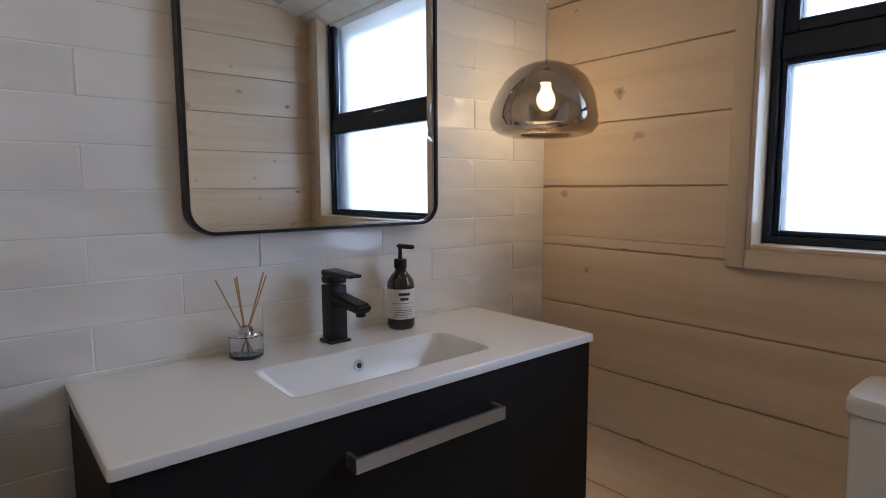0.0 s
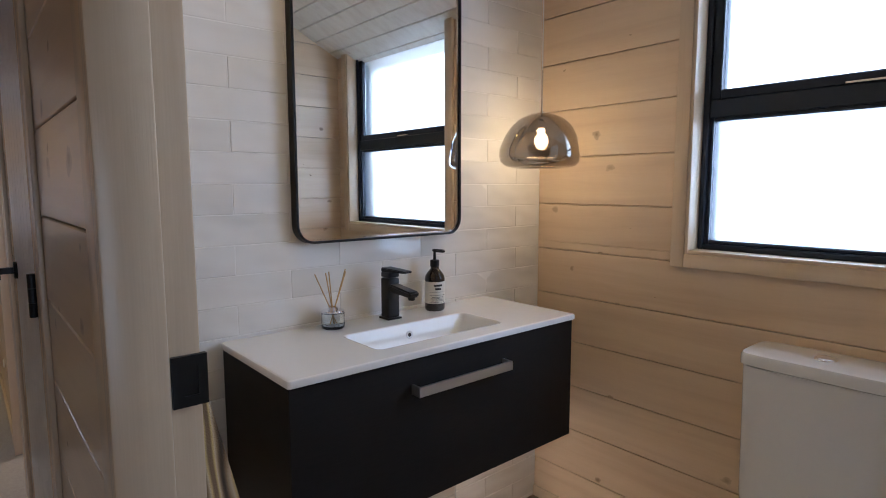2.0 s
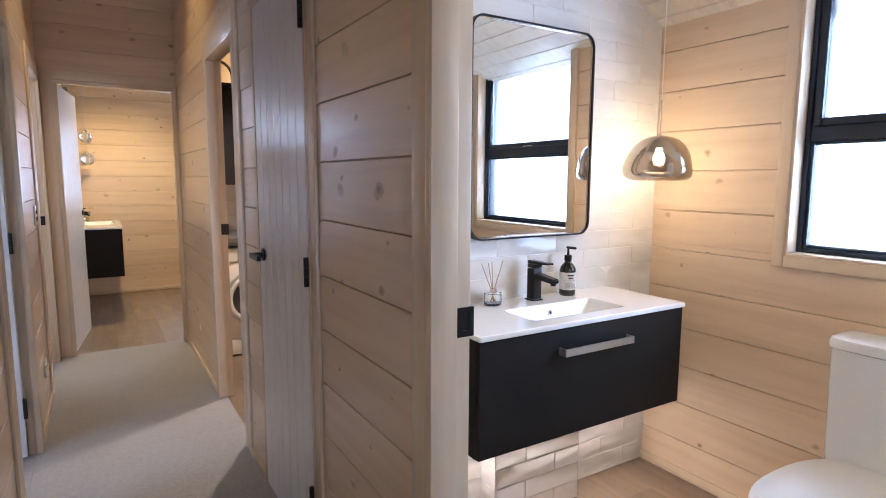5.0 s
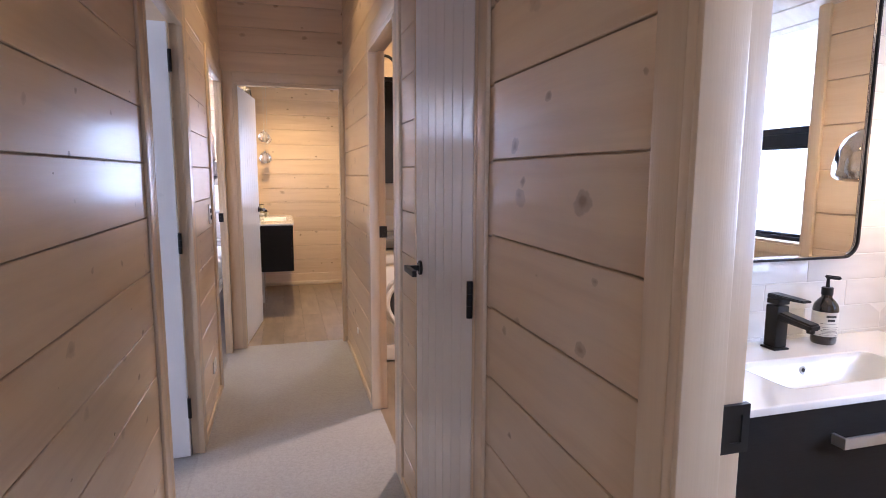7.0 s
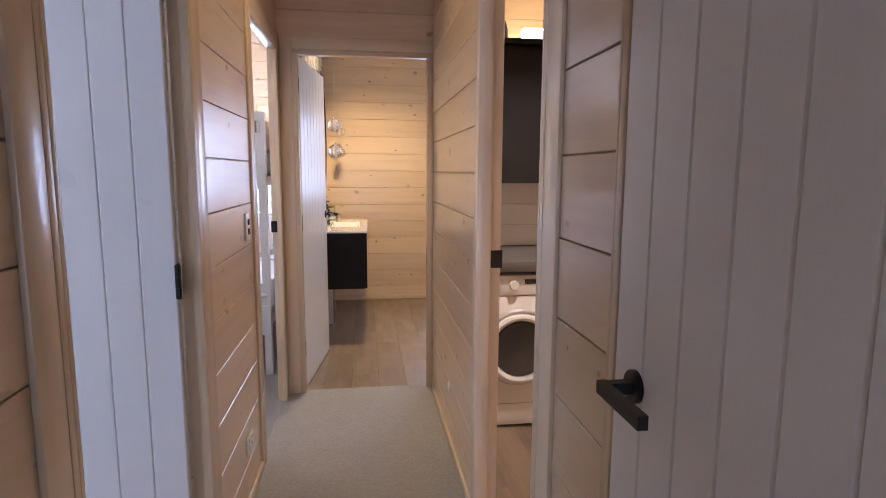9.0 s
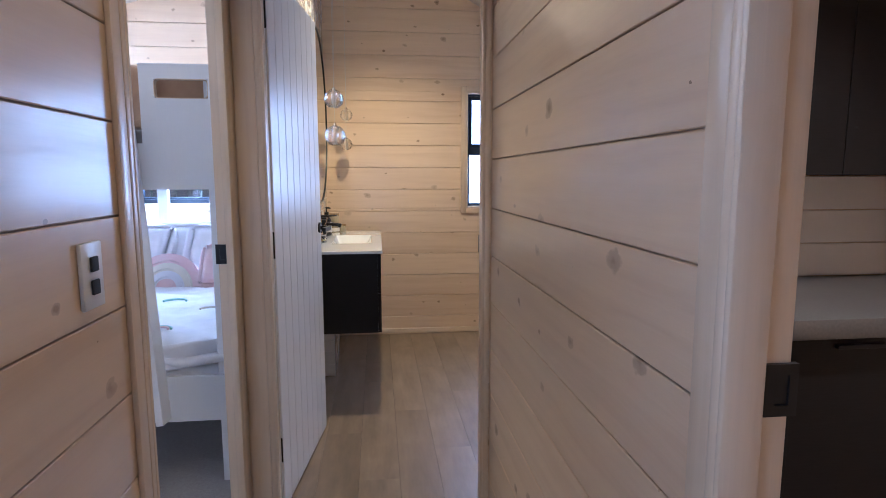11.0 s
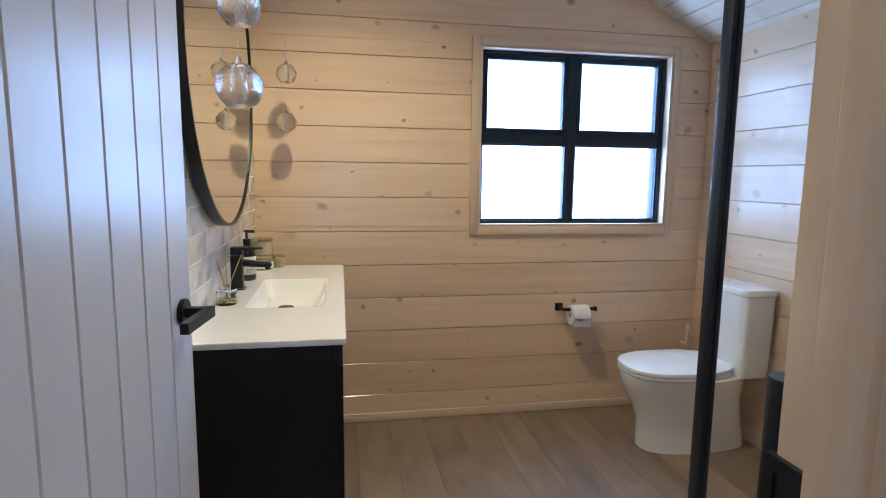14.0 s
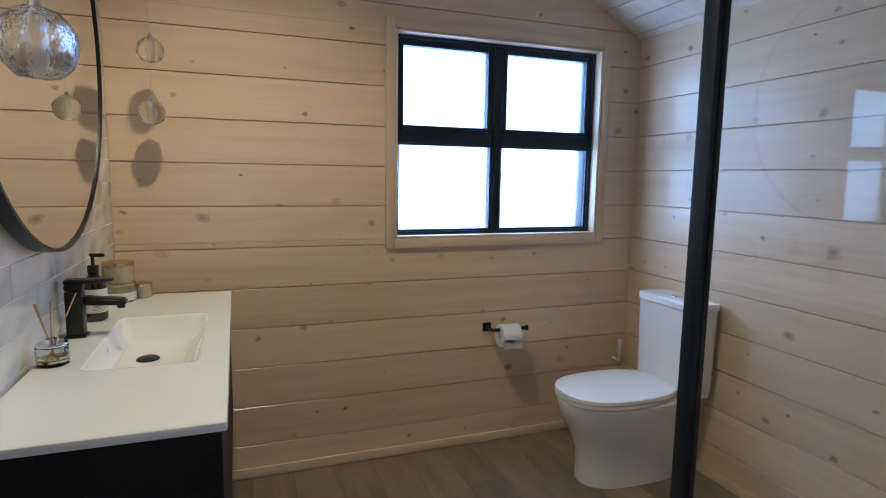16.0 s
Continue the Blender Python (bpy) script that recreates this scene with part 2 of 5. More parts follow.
M = {
    "pine": mat("whitewashed_pine", pine((0.78, 0.605, 0.42), (0.68, 0.50, 0.335))),
    "trim": mat("whitewashed_pine_trim", pine((0.76, 0.61, 0.435), (0.66, 0.505, 0.345), False)),
    "core": mat("wall_core", paint((0.72, 0.55, 0.38), 0.8)),
    "white": mat("white_satin_paint", paint((0.78, 0.78, 0.79), 0.30, 0.02, bumpy=0.05, scale=40, stretch=(8, 8, 0.4))),
    "ceiling": mat("whitewashed_ceiling_boards", pine((0.74, 0.68, 0.58), (0.62, 0.54, 0.44))),
    "black": mat("matt_black_metal", paint((0.012, 0.012, 0.013), 0.38, 0.1, 0.4, bumpy=0.03)),
    # Black aluminium, with the windows' blue glare put into its base colour.
    "joinery": mat("black_joinery_blue_glare", paint((0.010, 0.019, 0.036), 0.35, 0.1, 0.2, bumpy=0.05, scale=200)),
    "cabinet": mat("black_oak_laminate", paint((0.011, 0.010, 0.0105), 0.55, 0.3, bumpy=0.1, scale=30, stretch=(0.6, 0.6, 12))),
    "ceramic": mat("white_ceramic", paint((0.80, 0.80, 0.79), 0.10, 0.01, coat=0.6, bumpy=0)),
    "chrome": mat("polished_chrome", paint((0.80, 0.80, 0.82), 0.08, 0.01, 1.0, bumpy=0)),
    "brushed": mat("brushed_aluminium", paint((0.62, 0.63, 0.65), 0.34, 0.03, 1.0, bumpy=0.06, scale=20, stretch=(1, 40, 40))),
    "tile": mat("white_wavy_tile", tile_glaze),
    "grout": mat("pale_grout", paint((0.82, 0.80, 0.77), 0.7)),
    "carpet": mat("grey_carpet", carpet_mat),
    "vinyl": mat("grey_brown_vinyl", vinyl((0.28, 0.208, 0.145), (0.145, 0.108, 0.077))),
    "frost": mat("frosted_glass", glass((0.96, 0.99, 1.0), 0.35)),
    "glass": mat("clear_glass", glass((0.97, 0.99, 0.98), 0.0)),
    "crystal": mat("crystal", bubbled_crystal),
    "mirror": mat("mirror_glass", mirror_glass),
    "smoke": mat("smoked_mirror_glass", smoked_glass),
    "bulbglow": mat("glowing_bulb", glow((1.0, 0.80, 0.50), 60)),
    "lampglow": mat("lamp_diffuser", glow((1.0, 0.86, 0.62), 6)),
    "amber": mat("dark_amber_bottle", paint((0.016, 0.010, 0.008), 0.12, 0.1, coat=0.5, bumpy=0)),
    "label": mat("cream_paper_label", paint((0.72, 0.69, 0.64), 0.6, 0.03)),
    "ink": mat("black_ink", paint((0.03, 0.03, 0.03), 0.6)),
    "reed": mat("rattan_reed", paint((0.55, 0.34, 0.15), 0.7, 0.15)),
    "oil": mat("yellow_perfume_oil", glass((0.98, 0.90, 0.45), 0.0, 1.4)),
    "gold": mat("brass_lid", paint((0.55, 0.42, 0.22), 0.25, 0.05, 1.0, bumpy=0)),
    "jarglass": mat("glossy_wax_jar", paint((0.42, 0.36, 0.22), 0.10, 0.45, coat=0.8, bumpy=0, scale=25)),
    "wax": mat("cream_candle_wax", paint((0.72, 0.64, 0.45), 0.5)),
    "paper": mat("white_tissue", paint((0.82, 0.82, 0.83), 0.9, 0.03, bumpy=0.3)),
    "linen": mat("white_quilt", fabric((0.80, 0.79, 0.80), (0.72, 0.71, 0.73))),
    "pillow": mat("white_pillowcase", fabric((0.82, 0.80, 0.80))),
    "pink": mat("pale_pink_plush", fabric((0.74, 0.50, 0.50), (0.80, 0.62, 0.60))),
    "mint": mat("mint_thread", fabric((0.35, 0.66, 0.58))),
    "cream": mat("cream_plush", fabric((0.80, 0.74, 0.62))),
    "tan": mat("tan_blanket", fabric((0.52, 0.33, 0.20), (0.42, 0.26, 0.15))),
    "greyfab": mat("grey_spotted_sheet", fabric((0.22, 0.20, 0.19))),
    "towel": mat("striped_brown_towel", striped_towel),
    "plastic": mat("white_plastic", paint((0.76, 0.76, 0.75), 0.35, 0.01, bumpy=0)),
    "rubber": mat("dark_rubber", paint((0.03, 0.03, 0.03), 0.8)),
    "stone": mat("charcoal_benchtop", paint((0.11, 0.105, 0.10), 0.35, 0.2, scale=120)),
    "darkglass": mat("dark_washer_glass", paint((0.035, 0.035, 0.04), 0.06, 0.05, coat=0.8, bumpy=0)),
    "frostcore": mat("frosted_crystal_core", glass((1.0, 1.0, 1.0), 0.5, 1.3)),
    "pale": mat("weathered_fence_timber", paint((0.24, 0.22, 0.20), 0.85, 0.2)),
    "foliage": mat("garden_green", paint((0.05, 0.09, 0.03), 0.8, 0.5, scale=8)),
}

M["cabinet"].node_tree.nodes["Principled BSDF"].inputs["Specular IOR Level"].default_value = 0.25

# ---- mesh helpers ----
def cuboid(bm, x0, x1, y0, y1, z0, z1):
    m = Matrix.Translation(((x0 + x1) / 2, (y0 + y1) / 2, (z0 + z1) / 2)) @ Matrix.Diagonal((abs(x1 - x0), abs(y1 - y0), abs(z1 - z0), 1))
    return bmesh.ops.create_cube(bm, size=1, matrix=m)["verts"]


def box_bm(x0, x1, y0, y1, z0, z1, bev=0.0, seg=2):
    bm = bmesh.new()
    cuboid(bm, x0, x1, y0, y1, z0, z1)
    if bev:
        bmesh.ops.bevel(bm, geom=bm.edges[:], offset=bev, segments=seg, affect="EDGES", profile=0.5)
    return bm


def lathe_bm(profile, steps=40, closed=False):
    """A turned body from (radius, height) pairs."""
    bm = bmesh.new()
    rings = []
    for r, z in profile:
        if r < 1e-5:
            rings.append([bm.verts.new((0, 0, z))])
        else:
            rings.append([bm.verts.new((r * math.cos(a), r * math.sin(a), z)) for a in (2 * math.pi * i / steps for i in range(steps))])
    pairs = list(zip(rings, rings[1:])) + ([(rings[-1], rings[0])] if closed else [])
    for a, b in pairs:
        for i in range(steps):
            j = (i + 1) % steps
            if len(a) == 1 and len(b) == 1:
                continue
            if len(a) == 1:
                bm.faces.new((a[0], b[j], b[i]))
            elif len(b) == 1:
                bm.faces.new((a[i], a[j], b[0]))
            else:
                bm.faces.new((a[i], a[j], b[j], b[i]))
    bmesh.ops.recalc_face_normals(bm, faces=bm.faces[:])
    return bm


def tube_bm(points, radius, steps=12):
    """A round bar along a line of points."""
    bm = bmesh.new()
    pts = [Vector(p) for p in points]
    rings = []
    for i, p in enumerate(pts):
        d = (pts[min(i + 1, len(pts) - 1)] - pts[max(i - 1, 0)]).normalized()
        q = d.to_track_quat("Z", "Y")
        rings.append([bm.verts.new(p + q @ Vector((radius * math.cos(a), radius * math.sin(a), 0))) for a in (2 * math.pi * k / steps for k in range(steps))])
    for a, b in zip(rings, rings[1:]):
        for k in range(steps):
            bm.faces.new((a[k], a[(k + 1) % steps], b[(k + 1) % steps], b[k]))
    bm.faces.new(rings[0][::-1])
    bm.faces.new(rings[-1])
    bmesh.ops.recalc_face_normals(bm, faces=bm.faces[:])
    return bm


def outline_bm(loop, depth, hole=None):
    """A plate in the xz plane from a closed loop of (x, z), with an optional hole of as many points, thick along +y."""
    bm = bmesh.new()
    def ring(pts, y):
        return [bm.verts.new((x, y, z)) for x, z in pts]
    a0, a1 = ring(loop, 0), ring(loop, depth)
    n = len(loop)
    for i in range(n):
        j = (i + 1) % n
        bm.faces.new((a0[i], a0[j], a1[j], a1[i]))
    if hole:
        b0, b1 = ring(hole, 0), ring(hole, depth)
        for i in range(n):
            j = (i + 1) % n
            bm.faces.new((b0[i], b1[i], b1[j], b0[j]))
            bm.faces.new((a0[i], b0[i], b0[j], a0[j]))
            bm.faces.new((a1[i], a1[j], b1[j], b1[i]))
    else:
        bm.faces.new(a0)
        bm.faces.new(a1)
    bmesh.ops.recalc_face_normals(bm, faces=bm.faces[:])
    return bm


def round_rect(x0, x1, z0, z1, r, n=6):
    out = []
    for cx, cz, a in ((x1 - r, z1 - r, 0), (x0 + r, z1 - r, 90), (x0 + r, z0 + r, 180), (x1 - r, z0 + r, 270)):
        out += [(cx + r * math.cos(radians(a + 90 * k / n)), cz + r * math.sin(radians(a + 90 * k / n))) for k in range(n + 1)]
    return out


def mesh_of(name, bm, material, smooth=False):
    me = bpy.data.meshes.new(name)
    if smooth:
        for f in bm.faces:
            f.smooth = True
        for e in bm.edges:
            e.smooth = e.calc_face_angle(0) < radians(38)
    bm.to_mesh(me)
    bm.free()
    me.materials.append(material)
    return me


def part(name, bm, material, parent=None, label="", m=None, smooth=False):
    ob = new(name, mesh_of(name, bm, material, smooth))
    if parent:
        ob.parent = parent
    if m:
        ob.matrix_local = m
    if label:
        ob["label"] = label
    return ob


def thing(name, m, label, category, group="", kind=""):
    ob = new(name)
    ob.empty_display_size = 0.05
    ob.matrix_world = m
    return tagged(ob, label, category, group, kind)

# ---- large structure ----
RIDGE, EAVE_X, EAVE_Z, SLOPE = -0.66, 1.44, 2.075, 0.49
TOP = EAVE_Z + SLOPE * (EAVE_X - RIDGE)
SLOPE_W = 0.27
PITCH, FIRST, GROOVE = 0.178, 0.172, 0.003
DOOR_TOP = 2.07


def roof_z(x):
    return TOP - (SLOPE if x > RIDGE else SLOPE_W) * abs(x - RIDGE)


def clip_roof(bm, off=0.0):
    for lean in (SLOPE, -SLOPE_W):
        bmesh.ops.bisect_plane(bm, geom=bm.verts[:] + bm.edges[:] + bm.faces[:], plane_co=(RIDGE, 0, TOP + off), plane_no=(lean, 0, 1), clear_outer=True)
        bmesh.ops.holes_fill(bm, edges=[e for e in bm.edges if e.is_boundary])


def rects(u0, u1, z0, z1, holes):
    """The rectangle less its holes, as rectangles."""
    zs = sorted({z0, z1, *[z for h in holes for z in h[2:] if z0 < z < z1]})
    out = []
    for a, b in zip(zs, zs[1:]):
        us, c = [], u0
        for h in sorted(h for h in holes if h[2] < b - 1e-6 and h[3] > a + 1e-6):
            if h[0] > c:
                us.append((c, min(h[0], u1)))
            c = max(c, h[1])
        if c < u1:
            us.append((c, u1))
        out += [(p, q, a, b) for p, q in us if q - p > 0.004]
    return out


def rough(holes):
    """Door openings, with room for their linings."""
    return [(h[0] - 0.019, h[1] + 0.019, 0, h[3] + 0.019) if h[2] == 0 and h[3] < 3 else h for h in holes]


def wall(name, axis, lo, hi, u0, u1, holes, top=3.2):
    """A wall's core between lo and hi on its axis, along the other from u0 to u1."""
    holes = rough(holes)
    bm = bmesh.new()
    for a, b, c, d in rects(u0, u1, 0.0, top, holes):
        if axis == "x":
            cuboid(bm, lo, hi, a, b, c, d)
        else:
            cuboid(bm, a, b, lo, hi, c, d)
    clip_roof(bm, 0.02)
    return tagged(part(name, bm, M["core"]), "solid whitewashed pine plank wall", "wall", kind="structure")


PLANKS = []


def planks(parent, axis, face, sign, u0, u1, holes, top=3.2, depth=0.012, base=0.0, shift=0.0):
    """Boards on one face of a wall; sign tells to which side of its axis they look. Built at the end of the file."""
    PLANKS.append((parent, axis, face, sign, u0, u1, rough(holes), top, depth, base, shift))


def plank_mesh(length, height, depth, shared={}):
    key = (round(length, 3), round(height, 3), depth)
    if key not in shared:
        bm = box_bm(-length / 2, length / 2, 0, depth, 0, height)
        edges = [e for e in bm.edges if all(v.co.y > depth - 1e-4 for v in e.verts) and abs(e.verts[0].co.x - e.verts[1].co.x) > 1e-3]
        bmesh.ops.bevel(bm, geom=edges, offset=0.002, segments=1, affect="EDGES")
        shared[key] = mesh_of("plank", bm, M["pine"])
    return shared[key]


def lay_planks():
    for parent, axis, face, sign, u0, u1, holes, top, depth, base, shift in PLANKS:
        edges = [base] + [FIRST + shift + PITCH * k for k in range(20) if base + 0.02 < FIRST + shift + PITCH * k < top - 0.02] + [top]
        for a, b in zip(edges, edges[1:]):
            for p, q, c, d in rects(u0, u1, a, b, holes):
                c2 = c + (GROOVE / 2 if c == a else 0)
                d2 = d - (GROOVE / 2 if d == b else 0)
                cx = (p + q) / 2
                if axis == "x":
                    m = pose(face, cx, c2, 0, 0, -90 * sign)
                    ends = roof_z(face), roof_z(face)
                else:
                    m = pose(cx, face, c2, 0, 0, 0 if sign > 0 else 180)
                    ends = roof_z(p), roof_z(q)
                if max(ends) < c2 and not (axis == "y" and p < RIDGE < q and TOP > c2):
                    continue
                ob = new("plank", plank_mesh(q - p, d2 - c2, depth))
                if min(ends) < d2:
                    bm = bmesh.new()
                    bm.from_mesh(ob.data)
                    bm.transform(m)
                    clip_roof(bm, 0.01)
                    if not bm.faces:
                        bpy.data.objects.remove(ob)
                        continue
                    bm.transform(m.inverted())
                    ob.data = mesh_of("plank", bm, M["pine"])
                ob.parent = parent
                ob.matrix_local = m


def floor_slab(name, x0, x1, y0, y1, z, material, label, category):
    ob = part(name, box_bm(x0, x1, y0, y1, z - 0.12, z), material)
    return tagged(ob, label, category, kind="structure")


XR, XL, T = -0.205, -1.120, 0.066
XB, TB = -0.205, 0.080
TL = 0.032
YE, TE = 4.462, 0.062
X1, Y1, YS = 1.45, 1.135, -0.50
X2, Y2, XT = 1.44, 7.085, -1.035

DOOR_BATH = (-0.467, 0.372, 0, DOOR_TOP)
DOOR_CUP = (1.175, 1.835, 0, DOOR_TOP)
DOOR_LAUN = (2.26, 3.01, 0, DOOR_TOP)
DOOR_A = (1.935, 2.705, 0, DOOR_TOP)
DOOR_B = (3.61, 4.355, 0, DOOR_TOP)
DOOR_E = (-1.016, -0.232, 0, DOOR_TOP)
WIN_1 = (-0.385, 0.512, 1.092, 2.11)
WIN_2 = (0.11, 1.205, 1.064, 2.005)
WIN_B = (-3.3, -1.75, 1.10, 2.05)
# Opening added in the unseen near wall to let fill into the hall.
WIN_ADDED = (-1.05, -0.30, 0.06, 2.08)
WIN_A = (0.25, 1.75, 1.10, 2.05)

w = wall("wall_hall_bathroom", "x", XB + 0.012, XB + TB - 0.002, -2.6, 1.07, [DOOR_BATH], 3.3)
planks(w, "x", XB + 0.012, -1, -2.6, 1.07, [DOOR_BATH], 3.3, shift=0.009)
planks(w, "x", XB + TB - 0.002, 1, YS, Y1, [DOOR_BATH], 3.3, 0.002)
w = wall("wall_hall_right", "x", XR + 0.012, XR + T - 0.012, 1.07, YE, [DOOR_CUP, DOOR_LAUN], 3.3)
planks(w, "x", XR + 0.012, -1, 1.07, 2.2, [DOOR_CUP, DOOR_LAUN], 3.3, shift=0.004)
planks(w, "x", XR + 0.012, -1, 2.2, YE, [DOOR_LAUN], 3.3, shift=-0.034)
planks(w, "x", XR + T - 0.012, 1, 2.09, YE, [DOOR_LAUN], 3.3)
w = wall("wall_hall_left", "x", XL - TL + 0.008, XL - 0.012, -2.6, YE, [DOOR_A, DOOR_B], 3.3)
planks(w, "x", XL - 0.012, 1, -2.6, YE, [DOOR_A, DOOR_B], 3.3, shift=0.009)
planks(w, "x", XL - TL + 0.008, -1, -0.3, YE, [DOOR_A, DOOR_B], 3.3, 0.008)
w = wall("wall_hall_end", "y", YE + 0.012, YE + TE - 0.012, -4.0, 1.75, [DOOR_E, (-4.1, XL - TL, 0, 4)], 3.3)
planks(w, "y", YE + 0.012, -1, XL, XR, [DOOR_E], 3.3)
planks(w, "y", YE + 0.012, -1, XR + T, X2, [], 3.3)
planks(w, "y", YE + TE - 0.012, 1, XT, X2, [DOOR_E], 3.3)
w = wall("wall_hall_near", "y", -2.7, -2.612, -4.2, 1.75, [WIN_ADDED], 3.3)
planks(w, "y", -2.612, 1, XL, XR, [WIN_ADDED], 3.3)
w = wall("wall_vanity", "y", Y1, Y1 + 0.07, XB + TB, X1, [], 3.0)
w = wall("wall_bathroom_near", "y", YS - 0.1, YS - 0.012, XB + TB, X1, [], 3.0)
planks(w, "y", YS - 0.012, 1, XB + TB, X1, [], 3.0)
w = wall("wall_cupboard", "y", 2.02, 2.09, XR + T, X1, [], 3.0)
w = wall("wall_outer_right", "x", X1 + 0.012, X1 + 0.15, -2.7, YE + 0.04, [(*WIN_1[:2], *WIN_1[2:])], 2.3)
planks(w, "x", X1 + 0.012, -1, YS, Y1, [WIN_1], 2.3)
planks(w, "x", X1 + 0.012, -1, 2.09, YE, [], 2.3)
w = wall("wall_shower", "x", X2 + 0.012, X2 + 0.15, YE + 0.04, Y2 + 0.15, [], 2.3)
planks(w, "x", X2 + 0.012, -1, YE + TE, Y2, [], 2.3, shift=-0.018)
w = wall("wall_gable", "y", Y2 + 0.012, Y2 + 0.15, -4.2, X2 + 0.012, [WIN_2, WIN_B], 3.3)
planks(w, "y", Y2 + 0.012, -1, XT, X2, [WIN_2], 3.3, shift=-0.024)
planks(w, "y", Y2 + 0.012, -1, -4.0, XL - TL, [WIN_B], 3.3)
w = wall("wall_tiled", "x", XL - TL + 0.012, XT - 0.008, YE + TE, Y2, [], 3.3)
planks(w, "x", XL - TL + 0.012, -1, YE, Y2, [], 3.3)
w = wall("wall_bedroom_outer", "x", -4.15, -4.012, -2.7, Y2 + 0.15, [WIN_A], 2.3)
planks(w, "x", -4.012, 1, -0.3, Y2, [WIN_A], 2.3)
w = wall("wall_bedrooms", "y", 3.20, 3.29, -4.0, XL - TL, [], 3.0)
planks(w, "y", 3.29, 1, -4.0, XL - TL, [], 3.0)
planks(w, "y", 3.20, -1, -4.0, XL - TL, [], 3.0)
w = wall("wall_bedroom_near", "y", -0.4, -0.3, -4.0, XL - TL, [], 3.0)
planks(w, "y", -0.3, 1, -4.0, XL - TL, [], 3.0)


def ceiling():
    """Two board-lined slopes; the joints are grooves in the one mesh."""
    bm = bmesh.new()
    for sgn, reach, slope in ((1, 2.55, SLOPE), (-1, 3.75, SLOPE_W)):
        n = 26
        for i in range(n):
            a, b = i / n * reach + 0.004, (i + 1) / n * reach - 0.004
            vs = cuboid(bm, a, b, -2.75, 7.3, 0, 0.014)
            for v in vs:
                x = v.co.x
                v.co = Vector((RIDGE + sgn * x, v.co.y, TOP - slope * x + v.co.z))
        vs = cuboid(bm, 0, reach, -2.75, 7.3, 0.014, 0.12)
        for v in vs:
            x = v.co.x
            v.co = Vector((RIDGE + sgn * x, v.co.y, TOP - slope * x + v.co.z))
    bmesh.ops.recalc_face_normals(bm, faces=bm.faces[:])
    tagged(part("ceiling", bm, M["ceiling"]), "sloping whitewashed tongue-and-groove pine ceiling", "ceiling", kind="structure")


ceiling()
floor_slab("floor_hall", XL - TL / 2, XR + T / 2, -2.7, YE + 0.045, 0.004, M["carpet"], "grey cut-pile hall carpet", "carpet")
floor_slab("floor_bedroom", -4.1, XL - TL / 2 - 0.002, -0.4, Y2 + 0.1, 0.002, M["carpet"], "grey cut-pile bedroom carpet", "carpet")
FLOORS = []
for nm, x0, x1, y0, y1 in (("floor_bathroom", XR + T / 2 - 0.02, X1 + 0.1, YS - 0.1, Y1 + 0.05), ("floor_laundry", XR + T / 2 - 0.02, X1 + 0.1, 2.05, YE + 0.04), ("floor_ensuite", XT - 0.05, X2 + 0.1, YE + 0.03, Y2 + 0.1)):
    f = floor_slab(nm, x0, x1, y0, y1, -0.004, M["rubber"], "grey-brown timber-look vinyl plank floor", "floor")
    FLOORS.append((f, x0, x1, y0, y1))


def lay_vinyl():
    shared = {}
    for f, x0, x1, y0, y1 in FLOORS:
        wid, i = 0.18, 0
        x = x0
        while x < x1 - 0.02:
            xe = min(x + wid, x1)
            y = y0 - (i * 0.47) % 1.2
            while y < y1:
                a, b = max(y, y0), min(y + 1.2, y1)
                if b - a > 0.02:
                    key = (round(b - a, 3), round(xe - x, 3))
                    if key not in shared:
                        bm = box_bm(-key[0] / 2, key[0] / 2, -key[1] / 2 + 0.0006, key[1] / 2 - 0.0006, 0, 0.004)
                        shared[key] = mesh_of("vinyl_plank", bm, M["vinyl"])
                    ob = new("vinyl_plank", shared[key])
                    ob.parent = f
                    ob.matrix_local = pose((x + xe) / 2, (a + b) / 2, -0.004, 0, 0, 90)
                y += 1.2
            x, i = x + wid, i + 1


def tiles(parent, axis, face, sign, u0, u1, z0, z1, z_joint, u_joint, skip=()):
    """Running-bond wall tiles, 306 by 78 mm, each a little out of true."""
    shared = {}
    k0 = math.floor((z0 - z_joint) / 0.0815)
    for k in range(k0, 60):
        a, b = z_joint + 0.0815 * k, z_joint + 0.0815 * (k + 1)
        a, b = max(a, z0), min(b, z1)
        if a >= z1 - 0.005:
            break
        if b - a < 0.006:
            continue
        u = u_joint + (0.1565 if k % 2 else 0) - 0.313 * 20
        while u < u1:
            p, q = max(u, u0), min(u + 0.313, u1)
            if q - p > 0.006:
                key = (round(q - p, 3), round(b - a, 3))
                if key not in shared:
                    bm = box_bm(-key[0] / 2 + 0.001, key[0] / 2 - 0.001, 0, 0.008, 0.001, key[1] - 0.001)
                    front = [e for e in bm.edges if all(v.co.y > 0.0079 for v in e.verts)]
                    bmesh.ops.bevel(bm, geom=front, offset=0.0012, segments=1, affect="EDGES")
                    shared[key] = mesh_of("tile", bm, M["tile"], True)
                ob = new("tile", shared[key])
                ob.parent = parent
                c = (p + q) / 2
                tilt = (random.uniform(-0.6, 0.6), 0, random.uniform(-0.4, 0.4))
                if axis == "y":
                    ob.matrix_local = pose(c, face, a, 0, 0, 0 if sign > 0 else 180) @ pose(0, 0, 0, *tilt)
                else:
                    ob.matrix_local = pose(face, c, a, 0, 0, -90 * sign) @ pose(0, 0, 0, *tilt)
            u += 0.313


